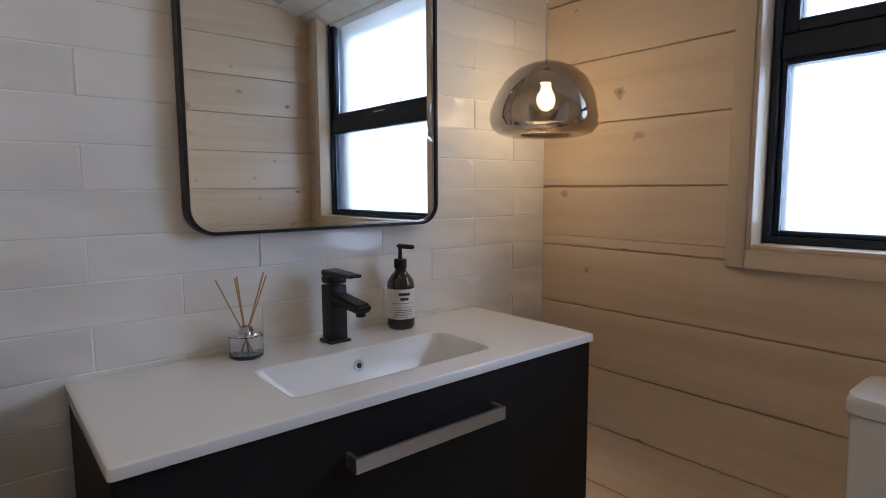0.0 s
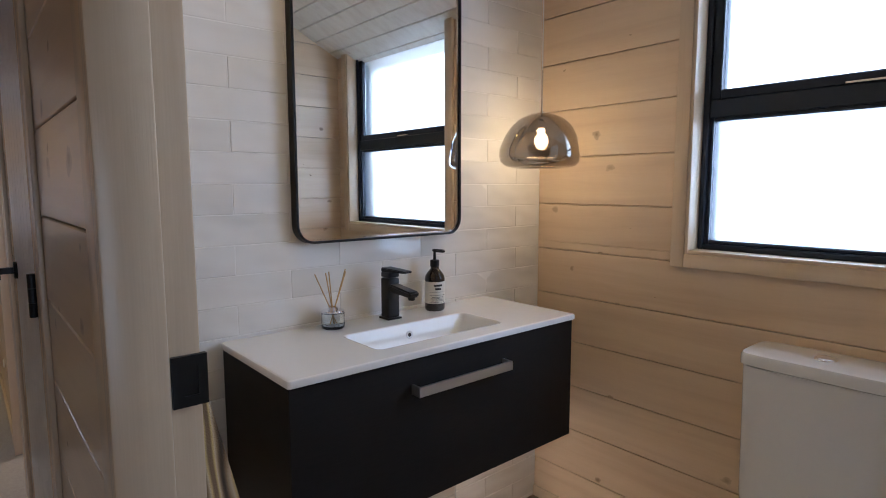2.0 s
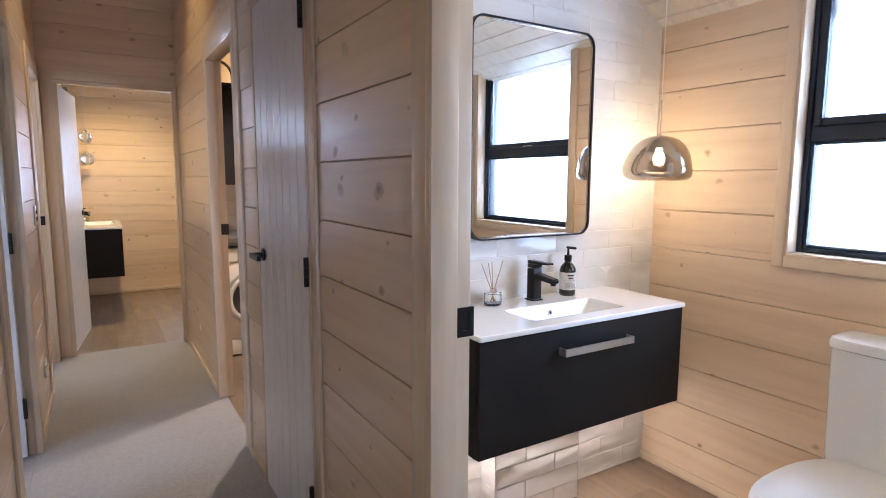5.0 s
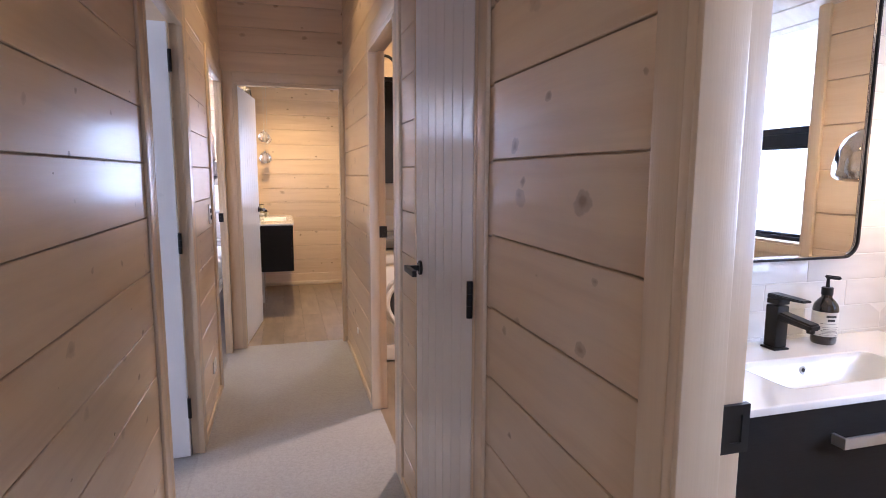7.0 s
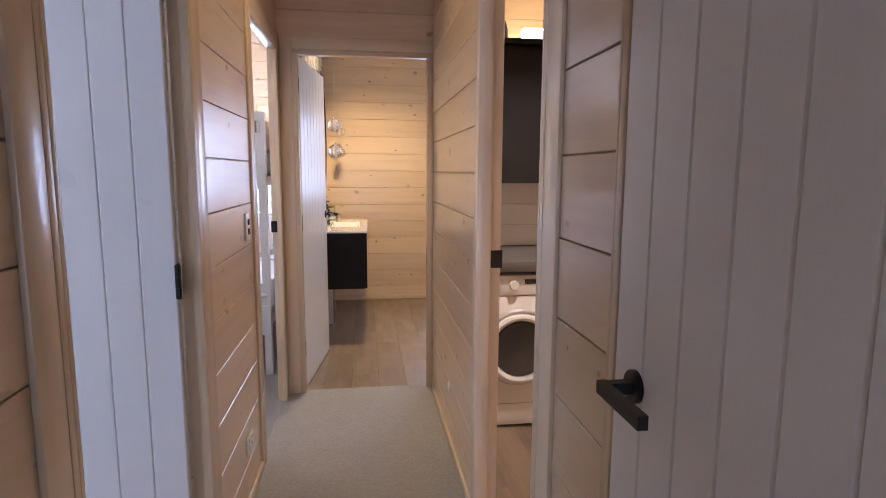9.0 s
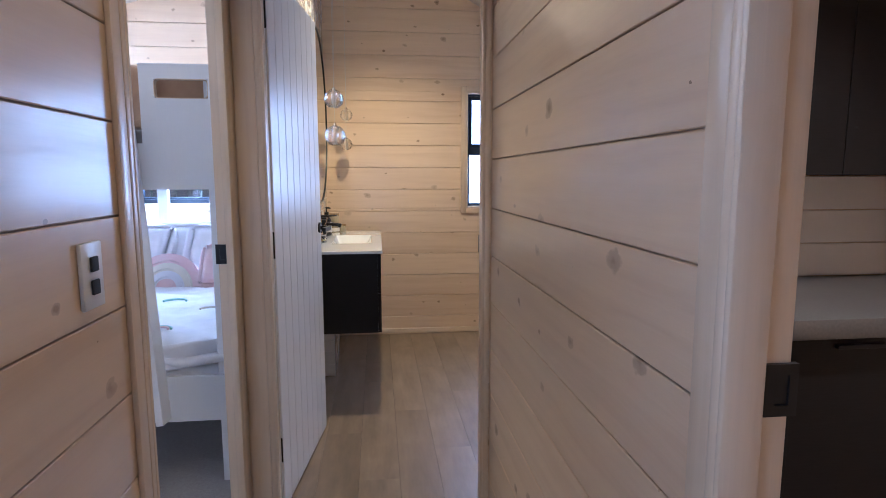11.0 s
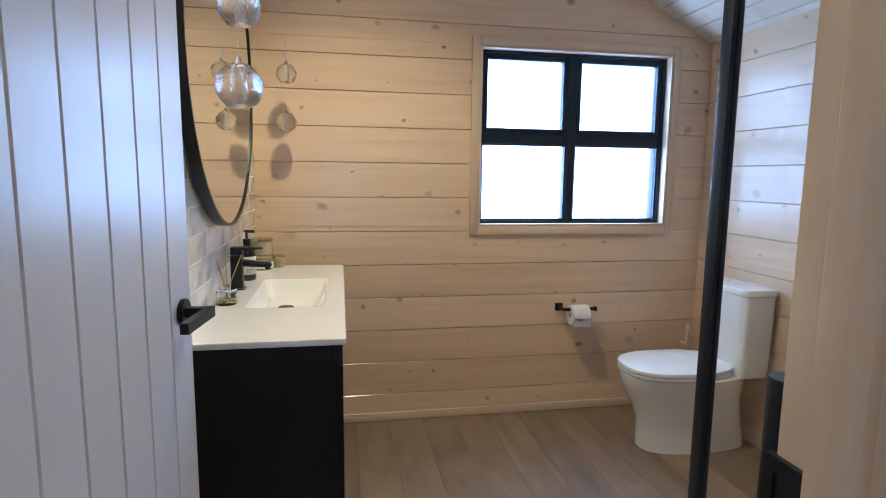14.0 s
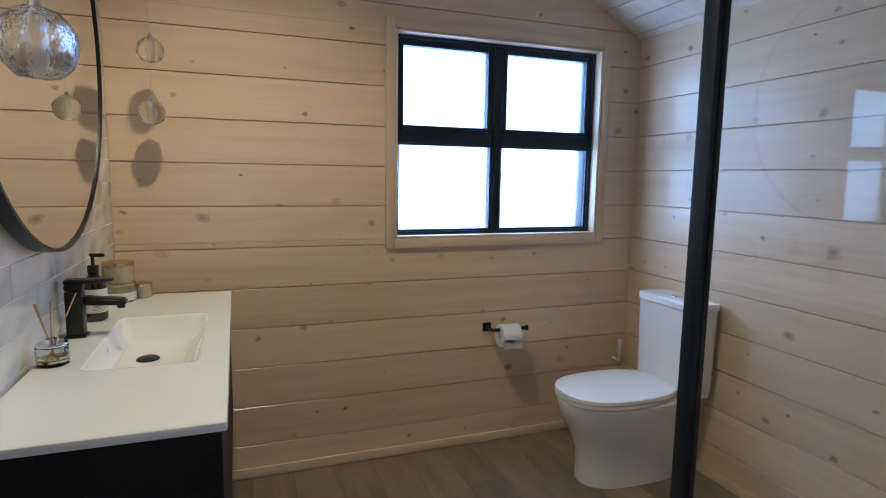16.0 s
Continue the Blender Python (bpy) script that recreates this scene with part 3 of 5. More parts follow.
def strip(x0, x1, y0, y1, z0, z1, bev=0.003):
    """A length of trim with its grain along its longest side."""
    c = Vector(((x0 + x1) / 2, (y0 + y1) / 2, (z0 + z1) / 2))
    s = [x1 - x0, y1 - y0, z1 - z0]
    k = s.index(max(s))
    rot = {0: pose(0, 0, 0), 1: pose(0, 0, 0, 0, 0, 90), 2: pose(0, 0, 0, 0, 90, 0)}[k]
    dims = {0: s, 1: (s[1], s[0], s[2]), 2: (s[2], s[1], s[0])}[k]
    bm = box_bm(-dims[0] / 2, dims[0] / 2, -dims[1] / 2, dims[1] / 2, -dims[2] / 2, dims[2] / 2, bev, 2)
    return bm, Matrix.Translation(c) @ rot


def trim_piece(name, parent, x0, x1, y0, y1, z0, z1, material="trim", label=""):
    bm, m = strip(x0, x1, y0, y1, z0, z1)
    return part(name, bm, M[material], parent, label, m, True)


def door_frame(name, axis, lo, hi, u0, u1, top, arch, into, proud=(0.013, 0.013), strike=None):
    """Lining with a rebate, and architraves, round an opening. into: the side (+1 or -1) to which the door swings; strike: the jamb (0 or 1) with the latch plate."""
    f = thing(name, Matrix.Identity(4), "whitewashed pine door frame with plain architraves", "door frame", kind="structure")
    def bx(a0, a1, b0, b1, z0, z1):
        return (a0, a1, b0, b1, z0, z1) if axis == "x" else (b0, b1, a0, a1, z0, z1)
    def put(nm, *q):
        trim_piece(nm, f, *bx(*q))
    p, q = lo - proud[0], hi + proud[1]
    put("lining", p, q, u0 - 0.02, u0, 0, top)
    put("lining", p, q, u1, u1 + 0.02, 0, top)
    put("lining", p, q, u0 - 0.02, u1 + 0.02, top, top + 0.02)
    reb = min(0.04, (q - p) * 0.55)
    s0, s1 = (p - 0.001, q - reb) if into > 0 else (p + reb, q + 0.001)
    put("door_stop", s0, s1, u0 - 0.001, u0 + 0.011, 0, top)
    put("door_stop", s0, s1, u1 - 0.011, u1 + 0.001, 0, top)
    put("door_stop", s0, s1, u0 + 0.011, u1 - 0.011, top - 0.011, top + 0.001)
    for a0, a1 in ((min(p + 0.001, lo - 0.004), lo), (hi, max(q - 0.001, hi + 0.003))):
        hd = max(arch)
        if arch[0] > 0.005:
            put("architrave", a0, a1, u0 - 0.02 - arch[0], u0 - 0.02, 0, top + 0.02 + hd)
        if arch[1] > 0.005:
            put("architrave", a0, a1, u1 + 0.02, u1 + 0.02 + arch[1], 0, top + 0.02 + hd)
        put("architrave", a0, a1, u0 - 0.02, u1 + 0.02, top + 0.02, top + 0.02 + hd)
    if strike is not None:
        u = (u0, u1)[strike]
        d = (1, -1)[strike]
        c0, c1 = (q - 0.037, q + 0.006) if into > 0 else (p - 0.006, p + 0.037)
        bm = bmesh.new()
        ua, ub = sorted((u - d * 0.002, u + d * 0.0035))
        cuboid(bm, *bx(c0, c1, ua, ub, 1.032, 1.098))
        cm = (c0 + c1) / 2
        ua, ub = sorted((u + d * 0.0035, u + d * 0.006))
        for r in ((c0, c1, 1.032, 1.046), (c0, c1, 1.084, 1.098), (c0, cm - 0.008, 1.046, 1.084), (cm + 0.010, c1, 1.046, 1.084)):
            cuboid(bm, *bx(r[0], r[1], ua, ub, r[2], r[3]))
        part("strike_plate", bm, M["black"], f, "matt black latch strike plate")
    return f


door_frame("door_frame_1", "x", XB, XB + TB, *DOOR_BATH[:2], DOOR_TOP, (0.06, 0.06), 1, (0.013, 0.013), 1)
door_frame("door_frame_2", "x", XR, XR + T, *DOOR_CUP[:2], DOOR_TOP, (0.062, 0.012), -1)
door_frame("door_frame_3", "x", XR, XR + T, *DOOR_LAUN[:2], DOOR_TOP, (0.09, 0.045), 1, (0.013, 0.013), 1)
door_frame("door_frame_4", "x", XL - TL, XL, *DOOR_A[:2], DOOR_TOP, (0.075, 0.085), -1, (0.014, 0.013))
door_frame("door_frame_5", "x", XL - TL, XL, *DOOR_B[:2], DOOR_TOP, (0.04, 0.080), -1, (0.008, 0.013), 1)
door_frame("door_frame_6", "y", YE, YE + TE, *DOOR_E[:2], DOOR_TOP, (0.070, 0.0), 1, (0.008, 0.02), 1)


def skirting(name, segs):
    sk = thing(name, Matrix.Identity(4), "low whitewashed pine skirting board", "skirting", kind="structure")
    for x0, x1, y0, y1 in segs:
        trim_piece("skirting_length", sk, x0, x1, y0, y1, 0.0, 0.045)


S = 0.012
skirting("baseboard_hall", [(XB - S, XB, -2.6, -0.56), (XB - S, XB, 0.46, 1.09), (XR - S, XR, 1.88, 2.14), (XR - S, XR, 3.08, YE),
                            (XL, XL + S, -2.6, 1.835), (XL, XL + S, 2.815, 3.54)])
skirting("baseboard_bathroom", [(X1 - S, X1, YS, Y1 - 0.008), (XB + TB, X1 - S, YS, YS + S)])
skirting("baseboard_ensuite", [(XT + 0.01, X2, Y2 - S, Y2), (X2 - S, X2, YE + TE, Y2 - S)])
skirting("baseboard_bedroom", [(-4.0, XL - TL, Y2 - S, Y2), (XL - TL - S, XL - TL, 4.56, Y2 - S)])


def window(name, axis, face, sign, u0, u1, z0, z1, mull, transom, label, frosted=True, sashes=(0.014, 0.024), depth=0.065, fr=0.034):
    """Black aluminium window in a deep pine-lined opening. sign: the way into the room."""
    wd = thing(name, Matrix.Identity(4), label, "window", kind="structure")
    def put(nm, a0, a1, b0, b1, c0, c1, material, bev=True):
        a0, a1 = sorted((face + sign * a0, face + sign * a1))
        bx = (a0, a1, b0, b1, c0, c1) if axis == "x" else (b0, b1, a0, a1, c0, c1)
        if material == "trim":
            return trim_piece(nm, wd, *bx)
        return part(nm, box_bm(*bx, 0.003 if bev else 0, 1), M[material], wd)
    t = 0.045
    for b0, b1, c0, c1 in ((u0 - t, u0, z0 - t, z1 + t), (u1, u1 + t, z0 - t, z1 + t), (u0, u1, z0 - t, z0), (u0, u1, z1, z1 + t)):
        put("window_architrave", 0.0, 0.016, b0, b1, c0, c1, "trim")
    for b0, b1, c0, c1 in ((u0, u0 + 0.012, z0, z1), (u1 - 0.012, u1, z0, z1), (u0 + 0.012, u1 - 0.012, z0, z0 + 0.012), (u0 + 0.012, u1 - 0.012, z1 - 0.012, z1)):
        put("reveal", -0.10, 0.012, b0, b1, c0, c1, "trim")
    a, b, c, d = u0 + 0.012, u1 - 0.012, z0 + 0.012, z1 - 0.012
    for b0, b1, c0, c1 in ((a, a + fr, c, d), (b - fr, b, c, d), (a + fr, b - fr, c, c + fr), (a + fr, b - fr, d - fr, d)):
        put("window_frame", -depth - 0.075, -depth, b0, b1, c0, c1, "joinery")
    cols = [a + fr] + [m for m in mull] + [b - fr]
    for m in mull:
        put("mullion", -depth - 0.073, -depth - 0.005, m - 0.024, m + 0.024, c + fr, d - fr, "joinery")
    rows = [c + fr] + ([transom] if transom else []) + [d - fr]
    for i, (l, r) in enumerate(zip(cols, cols[1:])):
        l2, r2 = l + (0.024 if i else 0), r - (0.024 if i < len(mull) else 0)
        if transom:
            put("transom", -depth - 0.071, -depth - 0.007, l2, r2, transom - 0.028, transom + 0.028, "joinery")
        for j, (g, h) in enumerate(zip(rows, rows[1:])):
            g2, h2 = g + (0.028 if j else 0), h - (0.028 if transom and not j else 0)
            sash = sashes[1 if j else 0]
            for b0, b1, c0, c1 in ((l2, l2 + sash, g2, h2), (r2 - sash, r2, g2, h2), (l2 + sash, r2 - sash, g2, g2 + sash), (l2 + sash, r2 - sash, h2 - sash, h2)):
                put("sash", -depth - 0.065, -depth - 0.011, b0, b1, c0, c1, "joinery")
            p = put("pane", -depth - 0.037, -depth - 0.031, l2 + sash, r2 - sash, g2 + sash, h2 - sash, "frost" if frosted else "glass", False)
            p.visible_shadow = False
    return wd


w1 = window("window_1", "x", X1, -1, *WIN_1, [], 1.552, "black aluminium two-light window with frosted glass", True, (0.012, 0.030), 0.05, 0.018)
part("latch", box_bm(X1 + 0.053, X1 + 0.059, 0.03, 0.12, 1.582, 1.588, 0.001), M["chrome"], w1, "small metal sash latch")
window("window_2", "y", Y2, -1, *WIN_2, [0.645], 1.535, "black aluminium four-light window with frosted glass", True, (0.008, 0.028), 0.04, 0.016)
window("window_3", "y", Y2, -1, *WIN_B, [-2.52], None, "black aluminium bedroom window with clear glass", False)
# Added out of view, only to go with the hall's fill lamp.
window("window_added", "y", -2.6, 1, *WIN_ADDED, [], None, "black aluminium full-height window at the end of the hall", False)
window("window_4", "x", -4.0, 1, *WIN_A, [1.0], None, "black aluminium bedroom window with clear glass", False)

# ---- things ----
def loft_bm(rings, n=32, cap=True):
    """A body through rounded rings: (cx, cy, half x, half y, z, squareness)."""
    bm = bmesh.new()
    loops = []
    for cx, cy, hx, hy, z, p in rings:
        lp = []
        for i in range(n):
            a = 2 * math.pi * i / n
            c, s = math.cos(a), math.sin(a)
            lp.append(bm.verts.new((cx + hx * math.copysign(abs(c) ** (2 / p), c), cy + hy * math.copysign(abs(s) ** (2 / p), s), z)))
        loops.append(lp)
    for a, b in zip(loops, loops[1:]):
        for i in range(n):
            j = (i + 1) % n
            bm.faces.new((a[i], a[j], b[j], b[i]))
    if cap:
        bm.faces.new(loops[0][::-1])
        bm.faces.new(loops[-1])
    bmesh.ops.recalc_face_normals(bm, faces=bm.faces[:])
    return bm


def soft_bm(x0, x1, y0, y1, z0, z1, cuts, bev, amp, scale, seed=0.0):
    """A padded block with an uneven, creased surface."""
    bm = box_bm(x0, x1, y0, y1, z0, z1)
    bmesh.ops.subdivide_edges(bm, edges=bm.edges[:], cuts=cuts, use_grid_fill=True)
    for v in bm.verts:
        u = [(v.co[i] - (a + b) / 2) / ((b - a) / 2) for i, (a, b) in enumerate(((x0, x1), (y0, y1), (z0, z1)))]
        for i, (a, b) in enumerate(((x0, x1), (y0, y1), (z0, z1))):
            others = max(abs(u[j]) for j in range(3) if j != i)
            if abs(u[i]) > 0.98:
                v.co[i] -= math.copysign(bev * max(0, others - 0.6) ** 2 * 6, u[i])
        d = noise.noise_vector(v.co * scale + Vector((seed, seed, 0)))
        v.co += d * amp
    return bm


def bar_handle(parent, x0, x1, y, z, material, label):
    hb = bmesh.new()
    cuboid(hb, x0, x1, y - 0.034, y - 0.027, z - 0.0125, z + 0.0125)
    cuboid(hb, x0, x0 + 0.007, y - 0.027, y + 0.001, z - 0.0125, z + 0.0125)
    cuboid(hb, x1 - 0.007, x1, y - 0.027, y + 0.001, z - 0.0125, z + 0.0125)
    part("handle", hb, M[material], parent, label)


def basin_bm(w, d, h, bx0, bx1, by0, by1, depth, th=0.017):
    """One sheet of ceramic with a sunk bowl."""
    bm = bmesh.new()
    def ring(x0, x1, y0, y1, z, r):
        return [bm.verts.new((x, y, z)) for x, y in round_rect(x0, x1, y0, y1, r, 5)]
    loops = [ring(0, w, -d, 0, h - th, 0.008), ring(0, w, -d, 0, h - 0.005, 0.008), ring(0.0015, w - 0.0015, -d + 0.0015, -0.0003, h - 0.0015, 0.008), ring(0.005, w - 0.005, -d + 0.005, -0.0006, h, 0.007), ring(0.009, w - 0.009, -d + 0.009, -0.001, h, 0.007), ring(bx0 - 0.004, bx1 + 0.004, by0 - 0.004, by1 + 0.004, h, 0.024),
             ring(bx0, bx1, by0, by1, h, 0.022), ring(bx0 + 0.003, bx1 - 0.003, by0 + 0.003, by1 - 0.003, h - 0.002, 0.022), ring(bx0 + 0.007, bx1 - 0.007, by0 + 0.006, by1 - 0.005, h - 0.010, 0.022),
             ring(bx0 + 0.05, bx1 - 0.05, by0 + 0.030, by1 - 0.020, h - depth + 0.012, 0.03), ring(bx0 + 0.066, bx1 - 0.066, by0 + 0.042, by1 - 0.032, h - depth, 0.03)]
    for a, b in zip(loops, loops[1:]):
        for i in range(len(a)):
            j = (i + 1) % len(a)
            bm.faces.new((a[i], a[j], b[j], b[i]))
    bm.faces.new(loops[-1])
    bmesh.ops.recalc_face_normals(bm, faces=bm.faces[:])
    return bm


def vanity(m, w, d, top, bot, label, rows, basin, drain_at, bowl, handle=None, led=False):
    """Wall-hung cabinet with a one-piece ceramic basin top. Origin at the wall, floor level, x along the wall, front at -y."""
    v = thing("vanity", m, label, "vanity")
    bm = box_bm(0.006, w - 0.006, -d + 0.03, 0.0, bot, top - 0.0175)
    bmesh.ops.delete(bm, geom=[f for f in bm.faces if f.normal.z > 0.9], context="FACES_ONLY")
    part("cabinet", bm, M["cabinet"], v)
    hh = (top - 0.0185 - bot) / rows
    for i in range(rows):
        z0 = bot + i * hh
        dr = part("drawer_front", box_bm(0.005, w - 0.005, -d + 0.010, -d + 0.0295, z0 + 0.002, z0 + hh - 0.002, 0.0015, 1), M["cabinet"], v)
        if handle:
            bar_handle(dr, handle[0], handle[1], -d + 0.010, handle[2], "brushed", "brushed aluminium bar handle")
    part("basin_top", basin_bm(w, d, top, *basin, bowl), M["ceramic"], v, "glossy white ceramic top with a sunk basin", None, True)
    z = top - bowl
    part("drain", lathe_bm([(0, 0.006), (0.024, 0.006), (0.029, 0.003), (0.030, 0.0)], 32), M["black"], v, "matt black basin waste", pose(*drain_at, z), True)
    ox = (basin[0] + basin[1]) / 2
    if led:
        part("light_strip", box_bm(0.06, w - 0.06, -0.115, -0.105, bot - 0.004, bot - 0.0005), M["lampglow"], v, "warm light strip under the cabinet")
    part("overflow", lathe_bm([(0.006, 0.0), (0.006, 0.0015), (0.011, 0.002), (0.013, 0.0)], 24), M["brushed"], v, "chrome overflow ring", pose(ox, basin[3] - 0.0118, top - 0.034, 79, 0, 0), True)
    part("overflow_hole", lathe_bm([(0, 0.001), (0.0065, 0.001), (0.0065, 0.0)], 20), M["rubber"], v, "", pose(ox, basin[3] - 0.0122, top - 0.034, 79, 0, 0))
    return v


vanity(pose(0.164, Y1 - 0.009, 0), 0.99, 0.406, 0.900, 0.492, "wall-hung black vanity with one wide drawer under a white basin", 1, (0.275, 0.730, -0.335, -0.150), (0.50, -0.24), 0.075, (0.332, 0.668, 0.802), True)
vanity(pose(XT + 0.009, 5.61, 0, 0, 0, 90), 1.245, 0.425, 0.904, 0.423, "wall-hung black vanity with two drawers beside the door", 2, (0.378, 0.885, -0.356, -0.104), (0.635, -0.21), 0.062)


def pipe_box(name, m, w, d, h, label):
    """Tiled boxing for pipes under a vanity, with metal corner trims."""
    b = thing(name, m, label, "pipe box")
    part("boxing", box_bm(0.009, w - 0.009, -d + 0.009, 0, 0, h), M["grout"], b)
    shared = {}
    k = 0
    z = 0.0
    while z < h - 0.01:
        z1 = min(z + 0.0815, h)
        spans = []
        u = -0.1565 * (k % 2)
        while u < w:
            spans.append(("front", max(u, 0.003), min(u + 0.313, w - 0.003)))
            u += 0.313
        spans += [("side", 0.003, d)]
        for face, p, q in spans:
            if q - p < 0.008:
                continue
            key = (round(q - p, 3), round(z1 - z, 3))
            if key not in shared:
                bm = box_bm(-key[0] / 2 + 0.0012, key[0] / 2 - 0.0012, 0, 0.008, 0.0012, key[1] - 0.0012)
                bmesh.ops.bevel(bm, geom=[e for e in bm.edges if all(v.co.y > 0.0079 for v in e.verts)], offset=0.002, segments=2, affect="EDGES")
                shared[key] = mesh_of("tile", bm, M["tile"], True)
            c = (p + q) / 2
            for mm in ([pose(c, -d + 0.009, z, 0, 0, 180)] if face == "front" else [pose(0.009, -c, z, 0, 0, 90), pose(w - 0.009, -c, z, 0, 0, -90)]):
                t = new("tile", shared[key])
                t.parent, t.matrix_local = b, mm
        z, k = z1, k + 1
    for x in (0.0, w - 0.003):
        part("corner_trim", box_bm(x, x + 0.003, -d, -d + 0.003, 0, h), M["brushed"], b, "thin metal corner trim")


pipe_box("pipe_box", pose(0.46, Y1 - 0.009, 0), 0.45, 0.100, 0.490, "white tiled pipe boxing under the black vanity")
pipe_box("pipe_box", pose(XT + 0.009, 6.10, 0, 0, 0, 90), 0.45, 0.105, 0.421, "white tiled pipe boxing under the long vanity")


def wall_mirror():
    x0, x1, z0, z1, r, d = 0.376, 0.993, 1.146, 1.972, 0.055, 0.032
    t = thing("wall_mirror", pose(0, Y1 - 0.009 - d, 0), "tall rounded-corner mirror in a thin black frame on the tiles", "mirror")
    part("frame", outline_bm(round_rect(x0, x1, z0, z1, r, 8), d, round_rect(x0 + 0.007, x1 - 0.007, z0 + 0.007, z1 - 0.007, r - 0.007, 8)), M["black"], t, "thin black metal frame", None, True)
    part("glass", outline_bm(round_rect(x0 + 0.0065, x1 - 0.0065, z0 + 0.0065, z1 - 0.0065, r - 0.0065, 8), 0.018), M["mirror"], t, "", pose(0, 0.008, 0))
    part("glass_edge", outline_bm(round_rect(x0 + 0.0075, x1 - 0.0075, z0 + 0.0075, z1 - 0.0075, r - 0.0075, 8), 0.003, round_rect(x0 + 0.011, x1 - 0.011, z0 + 0.011, z1 - 0.011, r - 0.011, 8)), M["chrome"], t, "bright bevelled glass edge", pose(0, 0.0045, 0))


wall_mirror()


def round_mirror():
    r = 0.56
    loop = [(r * math.cos(a), r * math.sin(a)) for a in (2 * math.pi * i / 96 for i in range(96))]
    t = thing("round_mirror", pose(XT + 0.009 + 0.034, 6.25, 1.71, 0, 0, 90), "large round mirror in a thin black frame on the tiles", "mirror")
    part("frame", outline_bm(loop, 0.034, [(x * 0.985, z * 0.985) for x, z in loop]), M["black"], t, "thin black metal frame", None, True)
    part("glass", outline_bm([(x * 0.987, z * 0.987) for x, z in loop], 0.016), M["mirror"], t, "", pose(0, 0.006, 0))


round_mirror()


def basin_tap(m, label):
    """Square-bodied lever mixer; the spout points to -y."""
    t = thing("basin_tap", m, label, "tap")
    part("base_plate", box_bm(-0.026, 0.026, -0.026, 0.026, 0, 0.006, 0.002), M["black"], t)
    part("body", box_bm(-0.021, 0.021, -0.021, 0.021, 0.006, 0.128, 0.004), M["black"], t, "", None, True)
    bm = bmesh.new()
    vs = cuboid(bm, -0.019, 0.019, -0.125, -0.018, 0.088, 0.112)
    for v in vs:
        if v.co.y < -0.1:
            v.co.z = 0.100 if v.co.z > 0.1 else 0.082
    bmesh.ops.bevel(bm, geom=bm.edges[:], offset=0.005, segments=3, affect="EDGES")
    part("spout", bm, M["black"], t, "", None, True)
    part("aerator", lathe_bm([(0, -0.006), (0.010, -0.006), (0.011, 0.004)], 20), M["black"], t, "", pose(0, -0.110, 0.080), True)
    part("cartridge_cap", box_bm(-0.020, 0.020, -0.022, 0.021, 0.131, 0.146, 0.003), M["black"], t, "", None, True)
    bm = bmesh.new()
    vs = cuboid(bm, -0.020, 0.020, -0.095, 0.021, 0.146, 0.160)
    for v in vs:
        if v.co.y < -0.05:
            v.co.x *= 0.8
            v.co.z = 0.158 if v.co.z > 0.15 else 0.152
    bmesh.ops.bevel(bm, geom=bm.edges[:], offset=0.0025, segments=2, affect="EDGES")
    part("lever", bm, M["black"], t, "", None, True)


basin_tap(pose(0.665, 1.060, 0.900, 0, 0, 0), "matt black square basin mixer tap on the vanity top")
basin_tap(pose(XT + 0.040, 6.31, 0.904, 0, 0, 90), "matt black basin mixer tap beside the round mirror")


def bent_bar(parent, r, a0, a1, z0, z1):
    bm = bmesh.new()
    n = 14
    rows = [[bm.verts.new((r * math.sin(a), -r * math.cos(a), z)) for a in (a0 + (a1 - a0) * i / n for i in range(n + 1))] for z in (z0, z1)]
    for i in range(n):
        bm.faces.new((rows[0][i], rows[0][i + 1], rows[1][i + 1], rows[1][i]))
    part("label_line", bm, M["ink"], parent)


def soap_bottle(m, label, lettered=True):
    """Amber pump bottle with a cream wrap label; the label faces -y."""
    b = thing("soap_bottle", m, label, "bottle")
    part("bottle", lathe_bm([(0, 0), (0.030, 0), (0.033, 0.004), (0.0335, 0.010), (0.0335, 0.105), (0.031, 0.117), (0.022, 0.130), (0.0145, 0.138), (0.0135, 0.150), (0, 0.150)], 40), M["amber"], b, "", None, True)
    lb = part("label", lathe_bm([(0.0335, 0.026), (0.0339, 0.026), (0.0339, 0.098), (0.0335, 0.098)], 40), M["label"], b, "cream paper wrap label", None, True)
    part("collar", lathe_bm([(0, 0.146), (0.0155, 0.146), (0.0155, 0.166), (0.014, 0.168), (0, 0.168)], 32), M["black"], b, "", None, True)
    part("pump_stem", lathe_bm([(0, 0.166), (0.0055, 0.166), (0.0045, 0.194), (0, 0.194)], 16), M["black"], b, "", None, True)
    bm = bmesh.new()
    vs = cuboid(bm, -0.008, 0.036, -0.0075, 0.0075, 0.194, 0.205)
    for v in vs:
        if v.co.x > 0:
            v.co.y *= 0.6
            v.co.z -= 0.005
    bmesh.ops.bevel(bm, geom=bm.edges[:], offset=0.003, segments=2, affect="EDGES")
    part("nozzle", bm, M["black"], b, "", None, True)
    if lettered:
        for z, wd in ((0.083, 0.42), (0.0715, 0.30)):
            bent_bar(lb, 0.0342, -wd, wd, z, z + 0.0065)
    for z, wd, th in ((0.064, 0.85, 0.0009), (0.0535, 0.85, 0.0009), (0.047, 0.6, 0.0014), (0.043, 0.75, 0.001), (0.039, 0.7, 0.001), (0.035, 0.75, 0.001), (0.030, 0.85, 0.0009)):
        bent_bar(lb, 0.0342, -wd, wd, z, z + th)


